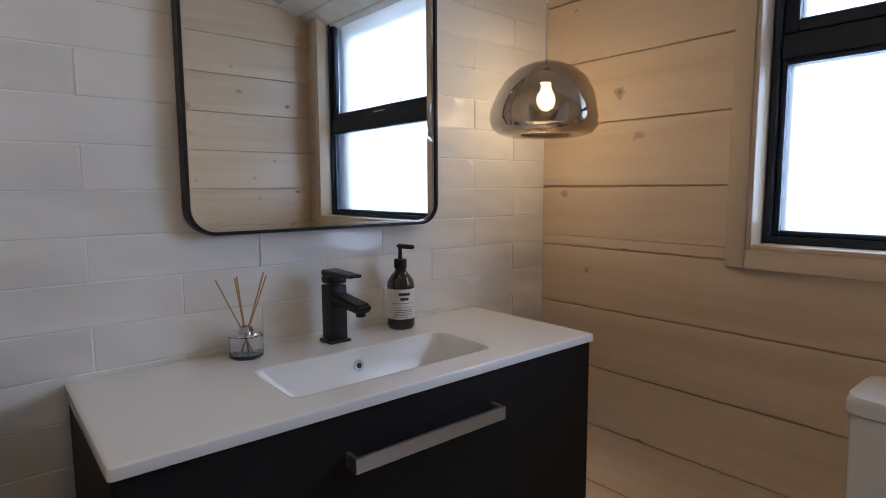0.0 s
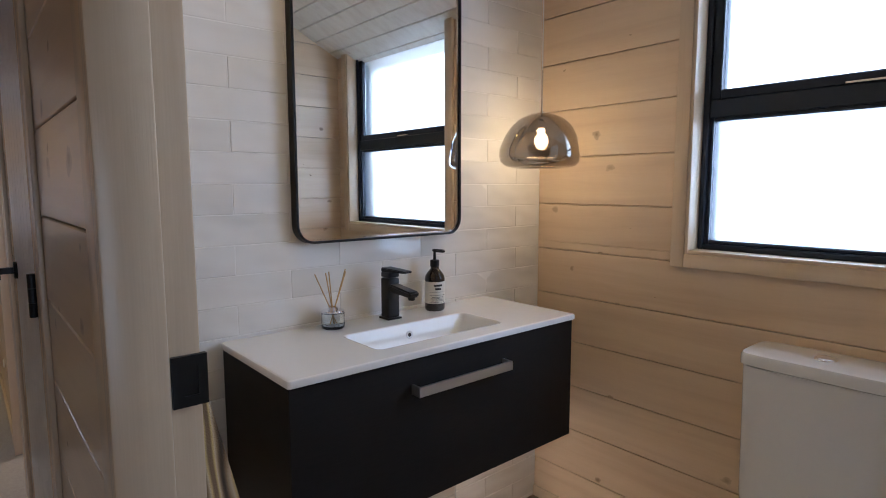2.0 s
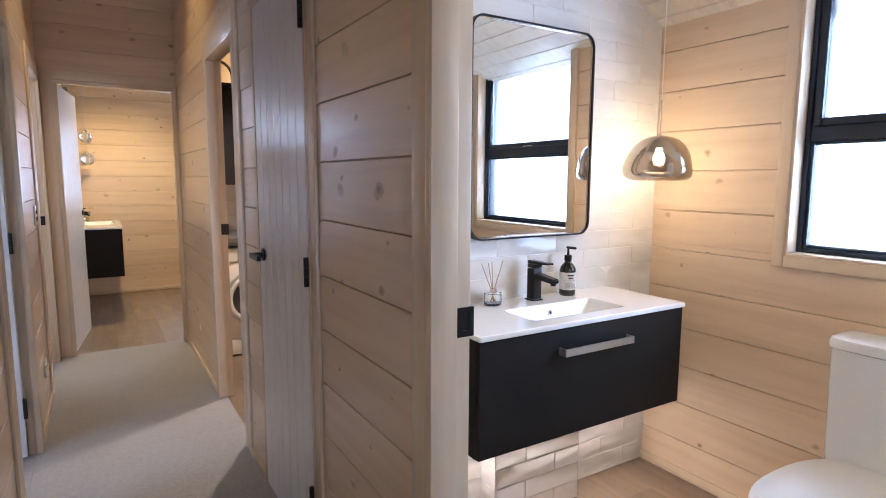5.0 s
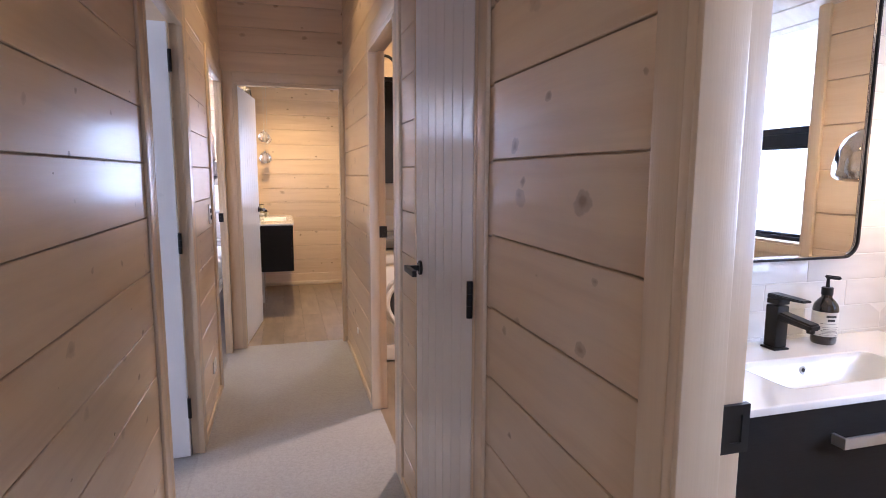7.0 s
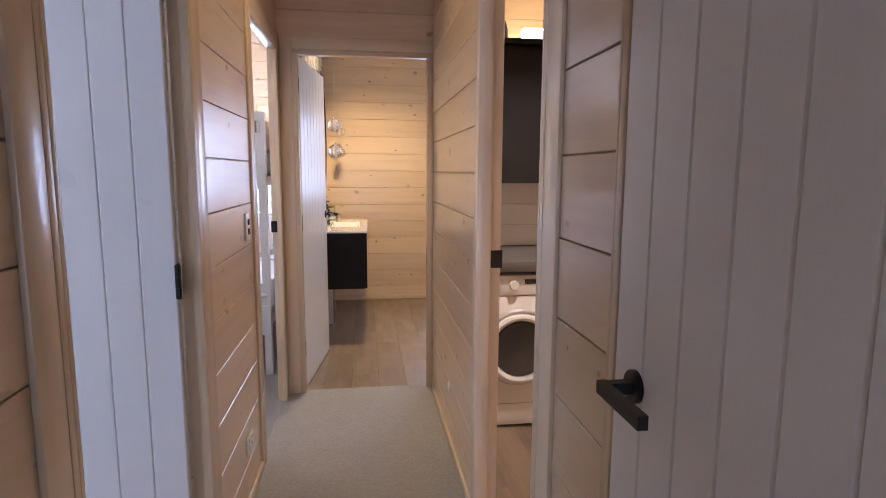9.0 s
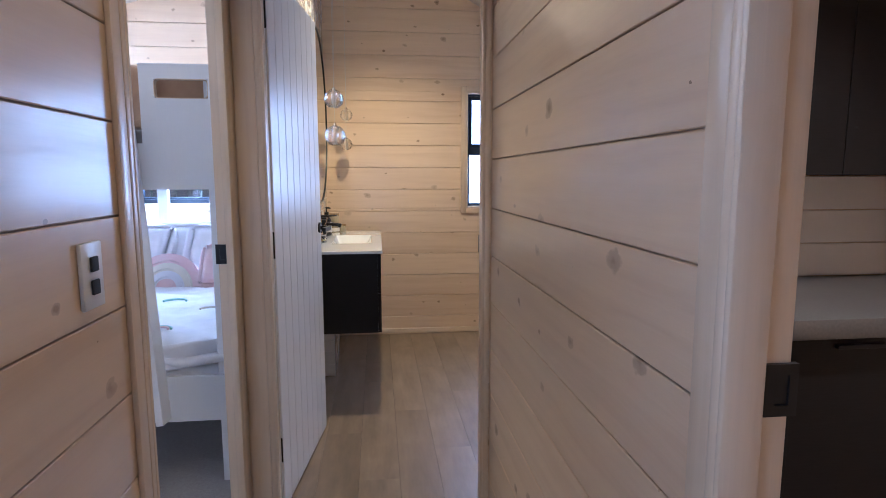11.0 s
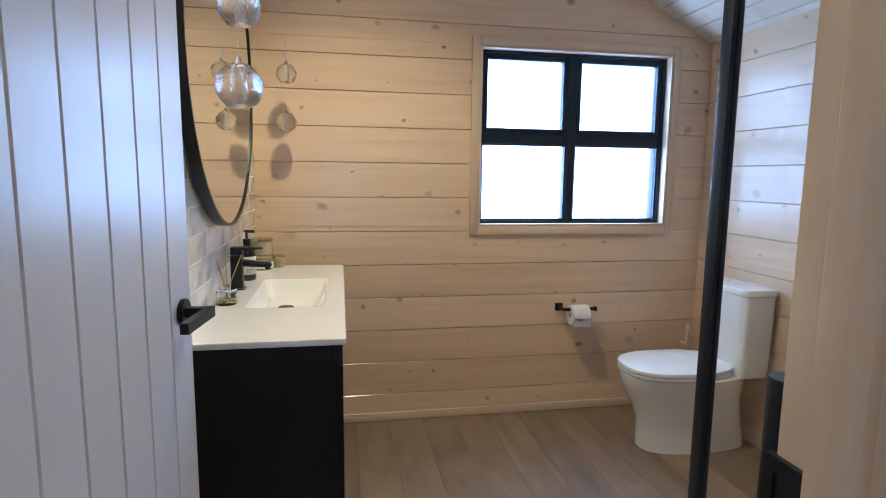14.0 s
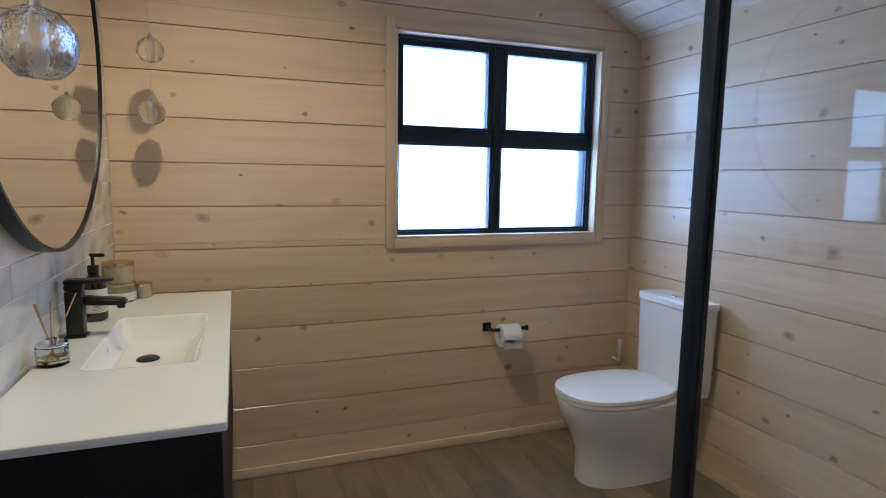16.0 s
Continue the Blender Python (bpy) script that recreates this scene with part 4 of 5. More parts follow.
soap_bottle(pose(0.850, 1.066, 0.900, 0, 0, -20), "dark amber pump soap bottle with a cream label")
soap_bottle(pose(XT + 0.047, 6.50, 0.904, 0, 0, 40), "dark amber pump soap bottle behind the black tap", False)


def reed_diffuser(m, label, reeds, oil):
    d = thing("reed_diffuser", m, label, "diffuser")
    jar = part("jar", lathe_bm([(0, 0), (0.030, 0), (0.0335, 0.003), (0.0335, 0.044), (0.031, 0.047), (0.012, 0.049), (0.011, 0.049), (0.030, 0.044), (0.0312, 0.042), (0.0312, 0.008), (0.028, 0.006), (0, 0.006)], 40), M["glass"], d, "clear glass jar", None, True)
    if oil:
        part("oil", lathe_bm([(0, 0.0062), (0.028, 0.0062), (0.0310, 0.009), (0.0310, 0.022), (0, 0.022)], 40), M["oil"], d, "", None, True)
    part("collar", lathe_bm([(0.0115, 0.046), (0.033, 0.047), (0.0335, 0.049), (0.032, 0.052), (0.015, 0.053), (0.014, 0.062), (0.0095, 0.062), (0.0085, 0.047)], 40, True), M["chrome"], d, "polished chrome collar", None, True)
    for i, (ax, ay, ln) in enumerate(reeds):
        q = Euler((radians(ay), radians(ax), 0)).to_matrix() @ Vector((0, 0, 1))
        base = Vector((-q.x * 0.03, -q.y * 0.03, 0.012))
        part("reed", tube_bm([base, base + q * ln], 0.0016, 7), M["reed"], d)


reed_diffuser(pose(0.470, 1.072, 0.900), "clear glass reed diffuser with a chrome collar", [(-24, 0, 0.165), (-9, 8, 0.16), (-6, -7, 0.15), (16, 5, 0.165), (23, -4, 0.16)], False)
reed_diffuser(pose(XT + 0.046, 6.065, 0.904, 0, 0, 60), "glass reed diffuser half full of yellow oil", [(-20, 3, 0.15), (-12, -9, 0.14), (-7, 9, 0.145), (32, 2, 0.17), (-16, -4, 0.13)], True)


def candle_jar(m, r, h, label, lid, sleeve):
    c = thing("candle_jar", m, label, "candle")
    part("jar", lathe_bm([(0, 0), (r - 0.003, 0), (r, 0.004), (r, h), (r - 0.002, h + 0.001), (r - 0.0035, h), (r - 0.0035, 0.008), (0, 0.007)], 40), M["jarglass"], c, "clear glass jar of cream wax", None, True)
    part("wax", lathe_bm([(0, 0.0075), (r - 0.0042, 0.0085), (r - 0.0042, h * 0.72), (0, h * 0.72)], 32), M["wax"], c, "cream candle wax", None, True)
    part("lid", lathe_bm([(0, h + 0.001), (r + 0.001, h + 0.001), (r + 0.0015, h + 0.003), (r + 0.0015, h + lid), (r - 0.001, h + lid + 0.002), (0, h + lid + 0.002)], 40), M["gold"], c, "brushed brass lid", None, True)
    if sleeve:
        part("label", lathe_bm([(r + 0.0002, h * 0.12), (r + 0.0006, h * 0.12), (r + 0.0006, h * 0.62), (r + 0.0002, h * 0.62)], 40), M["label"], c, "cream paper label", None, True)


candle_jar(pose(XT + 0.066, 6.765, 0.904), 0.052, 0.056, "glass candle jar with a brass lid and cream label", 0.010, True)
candle_jar(pose(XT + 0.066, 6.765, 0.972), 0.050, 0.058, "lidded glass candle jar stacked on another jar", 0.012, False)
candle_jar(pose(XT + 0.130, 6.815, 0.904), 0.033, 0.042, "small lidded candle jar on the vanity top", 0.010, False)


def pendant_lamp():
    """Smoky mirrored glass dome on a thin stem, with a visible filament bulb."""
    p = thing("pendant_lamp", pose(1.250, 0.955, 1.373), "smoky half-mirrored glass dome pendant lamp, switched on", "lamp")
    prof = [(0.020, 0.190), (0.045, 0.187), (0.078, 0.172), (0.108, 0.145), (0.132, 0.108), (0.147, 0.070), (0.150, 0.045), (0.143, 0.022), (0.125, 0.007), (0.098, 0.0), (0.070, 0.004)]
    inner = [(r - 0.003 if r > 0.03 else r, z - (0.003 if z > 0.03 else -0.003)) for r, z in prof[::-1]]
    bm = lathe_bm(prof + inner, 56, True)
    for v in bm.verts:
        a = math.atan2(v.co.y, v.co.x)
        k = max(0.0, min(1.0, (0.17 - v.co.z) / 0.12))
        dent = 0.026 * math.exp(-((a + 2.5) / 0.5) ** 2) + 0.020 * math.exp(-((a - 0.6) / 0.6) ** 2) + 0.024 * math.exp(-((a + 0.9) / 0.45) ** 2)
        f = 1 - dent / 0.15 * k * math.exp(-((v.co.z - 0.075) / 0.055) ** 2)
        v.co.x *= f
        v.co.y *= f
    part("glass_dome", bm, M["smoke"], p, "smoky half-mirrored blown glass", None, True).visible_shadow = False
    part("cap", lathe_bm([(0, 0.199), (0.007, 0.199), (0.008, 0.193), (0.026, 0.191), (0.026, 0.186), (0, 0.186)], 32), M["chrome"], p, "chrome cap", None, True)
    part("lamp_holder", lathe_bm([(0, 0.186), (0.016, 0.186), (0.016, 0.145), (0.013, 0.140), (0, 0.140)], 24), M["chrome"], p, "", None, True)
    b = part("bulb", lathe_bm([(0, 0.072), (0.008, 0.0735), (0.016, 0.078), (0.0225, 0.086), (0.025, 0.096), (0.0235, 0.106), (0.018, 0.116), (0.013, 0.124), (0.012, 0.140), (0, 0.140)], 28), M["bulbglow"], p, "glowing warm filament bulb", None, True)
    b.visible_shadow = False
    rz = roof_z(1.250) - 1.373
    part("stem", tube_bm([(0, 0, 0.198), (0, 0, 0.34)], 0.0035, 10), M["chrome"], p, "chrome stem", None, True)
    part("flex", tube_bm([(0, 0, 0.34), (0, 0, rz - 0.02)], 0.0022, 8), M["plastic"], p)
    part("ceiling_rose", lathe_bm([(0, rz), (0.055, rz), (0.055, rz - 0.03), (0, rz - 0.03)], 32), M["chrome"], p, "", None, True)


pendant_lamp()


def crystal_pendant(x, y, z, r, sx):
    """Faceted crystal ball with a frosted core, on a wire."""
    p = thing("crystal_pendant", pose(x, y, z), "clear faceted crystal ball pendant on a thin wire", "pendant", "crystal pendants by the round mirror")
    bm = bmesh.new()
    bmesh.ops.create_icosphere(bm, subdivisions=3, radius=r)
    for v in bm.verts:
        v.co *= 1 + 0.02 * math.sin(v.co.z / r * 9 + 3 * math.atan2(v.co.y, v.co.x))
        v.co.z = max(v.co.z, -r * 0.9)
    ball = part("crystal_ball", bm, M["crystal"], p, "clear bubbled crystal")
    ball.visible_shadow = True
    part("core", lathe_bm([(0, -r * 0.6), (r * 0.16, -r * 0.6), (r * 0.20, 0), (r * 0.16, r * 0.6), (0, r * 0.6)], 20), M["frostcore"], p, "frosted glass core", None, True)
    part("cap", lathe_bm([(0, r * 1.25), (0.005, r * 1.25), (0.008, r * 1.1), (0.009, r * 0.96), (0, r * 0.96)], 16), M["chrome"], p, "small chrome cap", None, True)
    part("wire", tube_bm([(0, 0, r * 1.2), (sx, 0, roof_z(x + sx) - z)], 0.0009, 6), M["brushed"], p)


crystal_pendant(-0.858, 5.685, 1.752, 0.053, 0.0)
crystal_pendant(-0.850, 5.600, 1.545, 0.056, 0.01)
crystal_pendant(-0.855, 6.93, 1.795, 0.047, 0.0)
crystal_pendant(-0.862, 6.96, 1.575, 0.047, 0.01)


def toilet(m, label):
    """Close-coupled pan. Origin on the floor at the wall; it faces -x, y across."""
    t = thing("toilet", m, label, "toilet")
    pan = [(-0.33, 0, 0.30, 0.125, 0.0, 2.6), (-0.335, 0, 0.295, 0.125, 0.06, 2.6), (-0.345, 0, 0.290, 0.128, 0.15, 2.5), (-0.37, 0, 0.300, 0.145, 0.24, 2.4), (-0.395, 0, 0.325, 0.172, 0.33, 2.35), (-0.40, 0, 0.335, 0.184, 0.385, 2.35), (-0.40, 0, 0.335, 0.185, 0.405, 2.35), (-0.40, 0, 0.325, 0.176, 0.412, 2.35)]
    part("pan", loft_bm(pan, 40), M["ceramic"], t, "white ceramic pan", None, True)
    part("seat", loft_bm([(-0.445, 0, 0.285, 0.182, 0.413, 2.5), (-0.445, 0, 0.292, 0.188, 0.417, 2.5), (-0.445, 0, 0.292, 0.188, 0.430, 2.5), (-0.445, 0, 0.288, 0.184, 0.433, 2.5)], 40), M["plastic"], t, "white plastic seat", None, True)
    part("lid", loft_bm([(-0.445, 0, 0.288, 0.184, 0.434, 2.5), (-0.445, 0, 0.294, 0.190, 0.438, 2.5), (-0.445, 0, 0.292, 0.188, 0.452, 2.5), (-0.445, 0, 0.270, 0.168, 0.460, 2.5), (-0.445, 0, 0.15, 0.09, 0.463, 2.5)], 40), M["plastic"], t, "closed white plastic lid", None, True)
    cs = [(-0.105, 0, 0.088, 0.165, 0.405, 7), (-0.105, 0, 0.090, 0.172, 0.46, 7), (-0.105, 0, 0.092, 0.178, 0.825, 7)]
    part("cistern", loft_bm(cs, 48), M["ceramic"], t, "white ceramic cistern", None, True)
    ld = part("cistern_lid", loft_bm([(-0.105, 0, 0.092, 0.178, 0.826, 7), (-0.106, 0, 0.097, 0.184, 0.829, 7), (-0.106, 0, 0.097, 0.184, 0.852, 7), (-0.106, 0, 0.093, 0.180, 0.860, 7), (-0.106, 0, 0.07, 0.155, 0.862, 6)], 48), M["ceramic"], t, "", None, True)
    part("flush_button", lathe_bm([(0, 0.007), (0.020, 0.007), (0.025, 0.004), (0.027, 0.0)], 32), M["chrome"], ld, "chrome dual flush button", pose(-0.106, 0, 0.861), True)
    for s in (-1, 1):
        part("hinge", lathe_bm([(0, 0), (0.011, 0), (0.011, 0.03), (0, 0.03)], 16), M["chrome"], t, "", pose(-0.205, s * 0.07, 0.412), True)
    return t


toilet(pose(X1 - 0.001, 0.075, 0), "white close-coupled toilet with its lid down")
toilet(pose(X2 - 0.001, 6.595, 0) @ Matrix.Diagonal((0.95, 1.0, 0.95, 1.0)), "white close-coupled toilet with its lid down, by the shower")


def cistern_tap():
    p = thing("water_valve", pose(1.37, Y2 - 0.001, 0.37), "small white water valve on the plank wall", "valve")
    part("pipe", tube_bm([(0, 0, 0.0), (0, -0.05, 0.0), (0, -0.055, 0.09)], 0.008, 10), M["plastic"], p, "", None, True)
    part("valve_handle", lathe_bm([(0, 0.09), (0.013, 0.09), (0.013, 0.12), (0, 0.12)], 14), M["plastic"], p, "", pose(0, -0.055, 0), True)


cistern_tap()


def roll_holder():
    h = thing("toilet_roll_holder", pose(0.592, Y2 - 0.001, 0.606), "matt black toilet roll holder on the plank wall", "roll holder")
    part("wall_plate", box_bm(-0.022, 0.022, -0.010, 0, -0.022, 0.022, 0.003), M["black"], h, "", None, True)
    part("arm", tube_bm([(0, -0.008, 0), (0, -0.070, 0), (0.008, -0.075, 0), (0.185, -0.075, 0)], 0.009, 12), M["black"], h, "", None, True)
    part("end_stop", lathe_bm([(0, 0), (0.014, 0), (0.014, 0.008), (0, 0.008)], 16), M["black"], h, "", pose(0.183, -0.075, 0, 0, 90, 0), True)
    r = thing("toilet_roll", pose(0.680, Y2 - 0.076, 0.576), "part-used white toilet paper roll on a black holder", "toilet paper")
    part("paper_roll", lathe_bm([(0.0205, -0.05), (0.054, -0.05), (0.055, -0.048), (0.055, 0.048), (0.054, 0.05), (0.0205, 0.05)], 36, True), M["paper"], r, "", pose(0, 0, 0, 0, 90, 0), True)
    bm = bmesh.new()
    rows = [[bm.verts.new((x, -0.0555 - 0.004 * k * (x * 8), -0.010 - 0.022 * k - 0.06 * abs(x) * (k == 2))) for x in (-0.049, 0.0, 0.049)] for k in range(3)]
    for a, b in zip(rows, rows[1:]):
        for i in range(2):
            bm.faces.new((a[i], a[i + 1], b[i + 1], b[i]))
    bmesh.ops.solidify(bm, geom=bm.faces[:], thickness=0.0008)
    part("loose_sheet", bm, M["paper"], r)


roll_holder()


def shower_screen():
    s = thing("shower_screen", pose(0.478, 0, 0), "clear glass shower screen with a black upright post", "shower screen")
    part("post", box_bm(-0.020, 0.020, 5.59, 5.635, 0, 2.45, 0.003), M["joinery"], s, "black aluminium post", None, True)
    g = part("glass_panel", box_bm(-0.004, 0.004, YE + TE + 0.012, 5.59, 0.012, 2.10), M["glass"], s, "clear glass panel")
    g.visible_shadow = False
    part("floor_channel", box_bm(-0.010, 0.010, YE + TE + 0.012, 5.59, 0, 0.016), M["joinery"], s, "black aluminium channel")


shower_screen()


def towel_rail():
    """Upright black tube with side bars, on the wall by the door."""
    t = thing("towel_rail", pose(-0.185, YE + TE + 0.001, 0), "matt black tubular towel rail on the wall beside the door", "towel rail")
    part("upright", lathe_bm([(0, 0.50), (0.019, 0.50), (0.020, 0.502), (0.020, 1.148), (0.019, 1.15), (0, 1.15)], 28), M["black"], t, "", pose(0.0, 0.060, 0), True)
    for z in (0.62, 1.06):
        part("bracket", box_bm(0.014, 0.034, 0.0, 0.058, z - 0.012, z + 0.012, 0.002), M["black"], t)
    for z in (0.56, 0.74, 0.92, 1.09):
        part("cross_bar", tube_bm([(0.018, 0.060, z), (0.42, 0.060, z)], 0.008, 12), M["black"], t, "", None, True)


towel_rail()


def towel():
    """A folded towel over a short rail on the hall-side wall of the bathroom."""
    r = thing("towel_ring", pose(XB + TB + 0.001, 0.83, 1.0), "matt black towel hook on the plank wall", "towel hook")
    part("wall_plate", box_bm(0, 0.008, -0.02, 0.02, -0.02, 0.02, 0.002), M["black"], r)
    part("arm", tube_bm([(0.006, 0, 0), (0.11, 0, 0)], 0.007, 12), M["black"], r, "", None, True)
    t = thing("hand_towel", pose(XB + TB + 0.065, 0.83, 1.008), "brown and cream striped towel hanging in folds", "towel")
    bm = bmesh.new()
    n, mrows = 26, 30
    rows = []
    for k in range(mrows + 1):
        u = k / mrows * 2 - 1
        s = abs(u)
        row = []
        for i in range(n + 1):
            w = (i / n * 2 - 1)
            spread = 0.05 + 0.085 * s
            x = w * spread + 0.012 * math.sin(w * 9 + u * 2) * s
            y = math.copysign(min(s * 6, 1) * 0.028, u) * (1 + 1.9 * s) + 0.015 * math.sin(w * 7 + 1.3 + u) * s
            z = 0.012 * math.cos(min(s * 6, 1) * math.pi / 2) - max(0, s - 0.06) * 0.62
            row.append(bm.verts.new((max(x, -0.050) + 0.035 * s, y, z)))
        rows.append(row)
    for a, b in zip(rows, rows[1:]):
        for i in range(n):
            bm.faces.new((a[i], a[i + 1], b[i + 1], b[i]))
    bmesh.ops.recalc_face_normals(bm, faces=bm.faces[:])
    bmesh.ops.solidify(bm, geom=bm.faces[:], thickness=0.007)
    part("towel_cloth", bm, M["towel"], t, "", None, True)


towel()


# ---- doors ----
def lever_set(parent, x, z, face, side, toward):
    """Rose, neck and square lever on one face of a leaf."""
    part("rose", lathe_bm([(0, 0), (0.026, 0), (0.026, 0.007), (0.024, 0.009), (0, 0.009)], 32), M["black"], parent, "matt black lever rose", pose(x, face, z, -90 * side, 0, 0), True)
    bm = bmesh.new()
    a, b = sorted((face + side * 0.008, face + side * 0.058))
    cuboid(bm, x - 0.009, x + 0.009, a, b, z - 0.009, z + 0.009)
    c, d = sorted((face + side * 0.045, face + side * 0.060))
    e, f = sorted((x - toward * 0.009, x + toward * 0.125))
    cuboid(bm, e, f, c, d, z - 0.010, z + 0.010)
    part("lever", bm, M["black"], parent, "matt black lever handle")


def board_door(name, m, width, label, lever_z, lever_x, hinges, boards=8, sides=(1, -1), shut=False):
    """Painted tongue-and-groove leaf: origin at the hinge side's foot, x across, y its thickness."""
    d = tagged(thing(name, m, label, "door"), kind="structure")
    th, h0, h1 = 0.036, 0.012, DOOR_TOP - 0.004
    bw = width / boards
    bm = box_bm(-bw / 2, bw / 2, 0, th, h0, h1)
    bmesh.ops.bevel(bm, geom=[e for e in bm.edges if abs(e.verts[0].co.z - e.verts[1].co.z) > 1], offset=0.0035, segments=1, affect="EDGES")
    me = mesh_of("board", bm, M["white"])
    for i in range(boards):
        ob = new("board", me)
        ob.parent, ob.matrix_local = d, pose(bw * (i + 0.5), 0, 0)
    for s in sides:
        lever_set(d, lever_x, lever_z, th if s > 0 else 0.0, s, -1)
    for z in (0.21, 1.018, 1.848):
        bm = bmesh.new()
        y = th if hinges > 0 else 0.0
        if not shut:
            cuboid(bm, -0.002, 0.0006, y - hinges * 0.034, y + hinges * 0.003, z, z + 0.10)
        for k in range(3):
            bmesh.ops.create_cone(bm, cap_ends=True, segments=14, radius1=0.0085, radius2=0.0085, depth=0.032, matrix=pose(-0.006, y + hinges * 0.008, z + 0.017 + 0.033 * k))
        part("hinge", bm, M["black"], d, "matt black butt hinge")
    return d


board_door("door_1", pose(XB + TB + 0.016, -0.455, 0, 0, 0, 8.5), 0.815, "white board door standing open into the bathroom", 1.06, 0.765, -1)
board_door("door_2", pose(XR + 0.024, 1.180, 0, 0, 0, 90), 0.65, "closed white tongue-and-groove cupboard door", 1.06, 0.575, 1, 7, (1,), True)
board_door("door_3", pose(XL - TL - 0.018, 2.700, 0, 0, 0, 184), 0.755, "white tongue-and-groove door standing open into a bedroom", 1.06, 0.69, 1)
board_door("door_4", pose(-1.006, YE + TE + 0.028, 0, 0, 0, 83), 0.77, "white tongue-and-groove door open against the tiled wall", 1.07, 0.725, 1)
board_door("door_5", pose(XL - TL - 0.014, 3.618, 0, 0, 0, 185), 0.72, "white board door standing open into the bunk room", 1.06, 0.66, -1)


# ---- hall fittings ----
def wall_plate(name, m, w, h, label, category, dolly):
    p = thing(name, m, label, category)
    part("plate", box_bm(-w / 2, w / 2, -0.008, 0, -h / 2, h / 2, 0.003), M["plastic"], p, "", None, True)
    if dolly == "switch":
        for z in (-0.02, 0.02):
            part("rocker", box_bm(-0.012, 0.012, -0.013, -0.008, z - 0.013, z + 0.013, 0.002), M["rubber"], p, "dark rocker", None, True)
    elif dolly == "socket":
        for x in (-0.025, 0.025):
            part("rocker", box_bm(x - 0.006, x + 0.006, -0.012, -0.008, 0.012, 0.028, 0.001), M["plastic"], p)
            part("slot", box_bm(x - 0.004, x + 0.004, -0.0085, -0.0075, -0.022, -0.006), M["rubber"], p)


wall_plate("light_switch", pose(XL + 0.001, 3.42, 1.155, 0, 0, 90), 0.072, 0.115, "white two-gang light switch on the plank wall", "switch", "switch")
wall_plate("power_socket", pose(XL + 0.001, 3.29, 0.262, 0, 0, 90), 0.115, 0.072, "white double power socket near the carpet", "socket", "socket")
bm = lathe_bm([(0, 0.004), (0.010, 0.004), (0.012, 0.006), (0.020, 0.006), (0.024, 0.003), (0.025, 0.0)], 24)
g = thing("cable_grommet", pose(XR - 0.001, 3.735, 0.288, 0, -90, 0), "small white cable grommet low on the wall", "grommet")
part("ring", bm, M["plastic"], g, "", None, True)


# ---- laundry ----
def washing_machine():
    w = thing("washing_machine", pose(0.19, 3.83, 0), "white front-loading washing machine under the bench", "washing machine")
    part("body", box_bm(-0.298, 0.298, 0.012, 0.59, 0.012, 0.848, 0.008), M["plastic"], w, "white enamel body", None, True)
    part("front_panel", box_bm(-0.296, 0.296, 0, 0.013, 0.14, 0.735, 0.006), M["plastic"], w, "", None, True)
    part("plinth", box_bm(-0.296, 0.296, 0.001, 0.013, 0.015, 0.136, 0.005), M["plastic"], w, "", None, True)
    part("control_panel", box_bm(-0.296, 0.296, -0.004, 0.013, 0.739, 0.846, 0.006), M["plastic"], w, "", None, True)
    part("detergent_drawer", box_bm(-0.285, -0.11, -0.010, -0.004, 0.748, 0.838, 0.004), M["plastic"], w, "", None, True)
    part("display", box_bm(0.02, 0.26, -0.0055, -0.004, 0.800, 0.826), M["darkglass"], w, "dark display strip")
    part("dial", lathe_bm([(0, 0.022), (0.022, 0.022), (0.025, 0.018), (0.026, 0.0)], 28), M["plastic"], w, "", pose(-0.04, -0.004, 0.795, 90, 0, 0), True)
    d = part("door", lathe_bm([(0.150, 0.0), (0.150, 0.022), (0.158, 0.040), (0.172, 0.046), (0.186, 0.040), (0.190, 0.022), (0.192, 0.0)], 56, False), M["plastic"], w, "white round door", pose(0.0, 0.0, 0.452, 90, 0, 0), True)
    part("door_trim", lathe_bm([(0.189, 0.0), (0.191, 0.026), (0.204, 0.022), (0.212, 0.0)], 56), M["brushed"], d, "silver outer ring", None, True)
    part("door_glass", lathe_bm([(0, 0.012), (0.06, 0.018), (0.11, 0.030), (0.145, 0.036), (0.152, 0.030), (0.152, 0.002)], 48), M["darkglass"], d, "dark convex glass", None, True)
    part("filter_flap", box_bm(-0.285, -0.15, -0.001, 0.002, 0.03, 0.12, 0.001), M["plastic"], w)
    for x in (-0.25, 0.25):
        for y in (0.05, 0.54):
            part("foot", lathe_bm([(0, 0), (0.022, 0), (0.018, 0.014), (0, 0.014)], 16), M["rubber"], w, "", pose(x, y, 0))


washing_machine()
sp = thing("splashback", pose(0, YE, 0), "white painted board splashback above the laundry bench", "splashback", kind="structure")
for z in (0.926, 1.0585, 1.191):
    part("board", box_bm(XR + T + 0.002, 1.44, -0.0125, -0.0025, z, z + 0.1295, 0.002, 1), M["white"], sp)
b = thing("laundry_bench", pose(0, 0, 0), "charcoal laundry bench over the washing machine", "bench")
part("benchtop", box_bm(XR + T + 0.002, 1.44, 3.80, YE - 0.013, 0.868, 0.925, 0.003), M["stone"], b, "charcoal stone-look top", None, True)
part("end_panel", box_bm(0.505, 0.523, 3.84, YE - 0.002, 0, 0.868, 0.001), M["cabinet"], b)
part("end_panel", box_bm(1.42, 1.438, 3.84, YE - 0.002, 0, 0.868, 0.001), M["cabinet"], b)
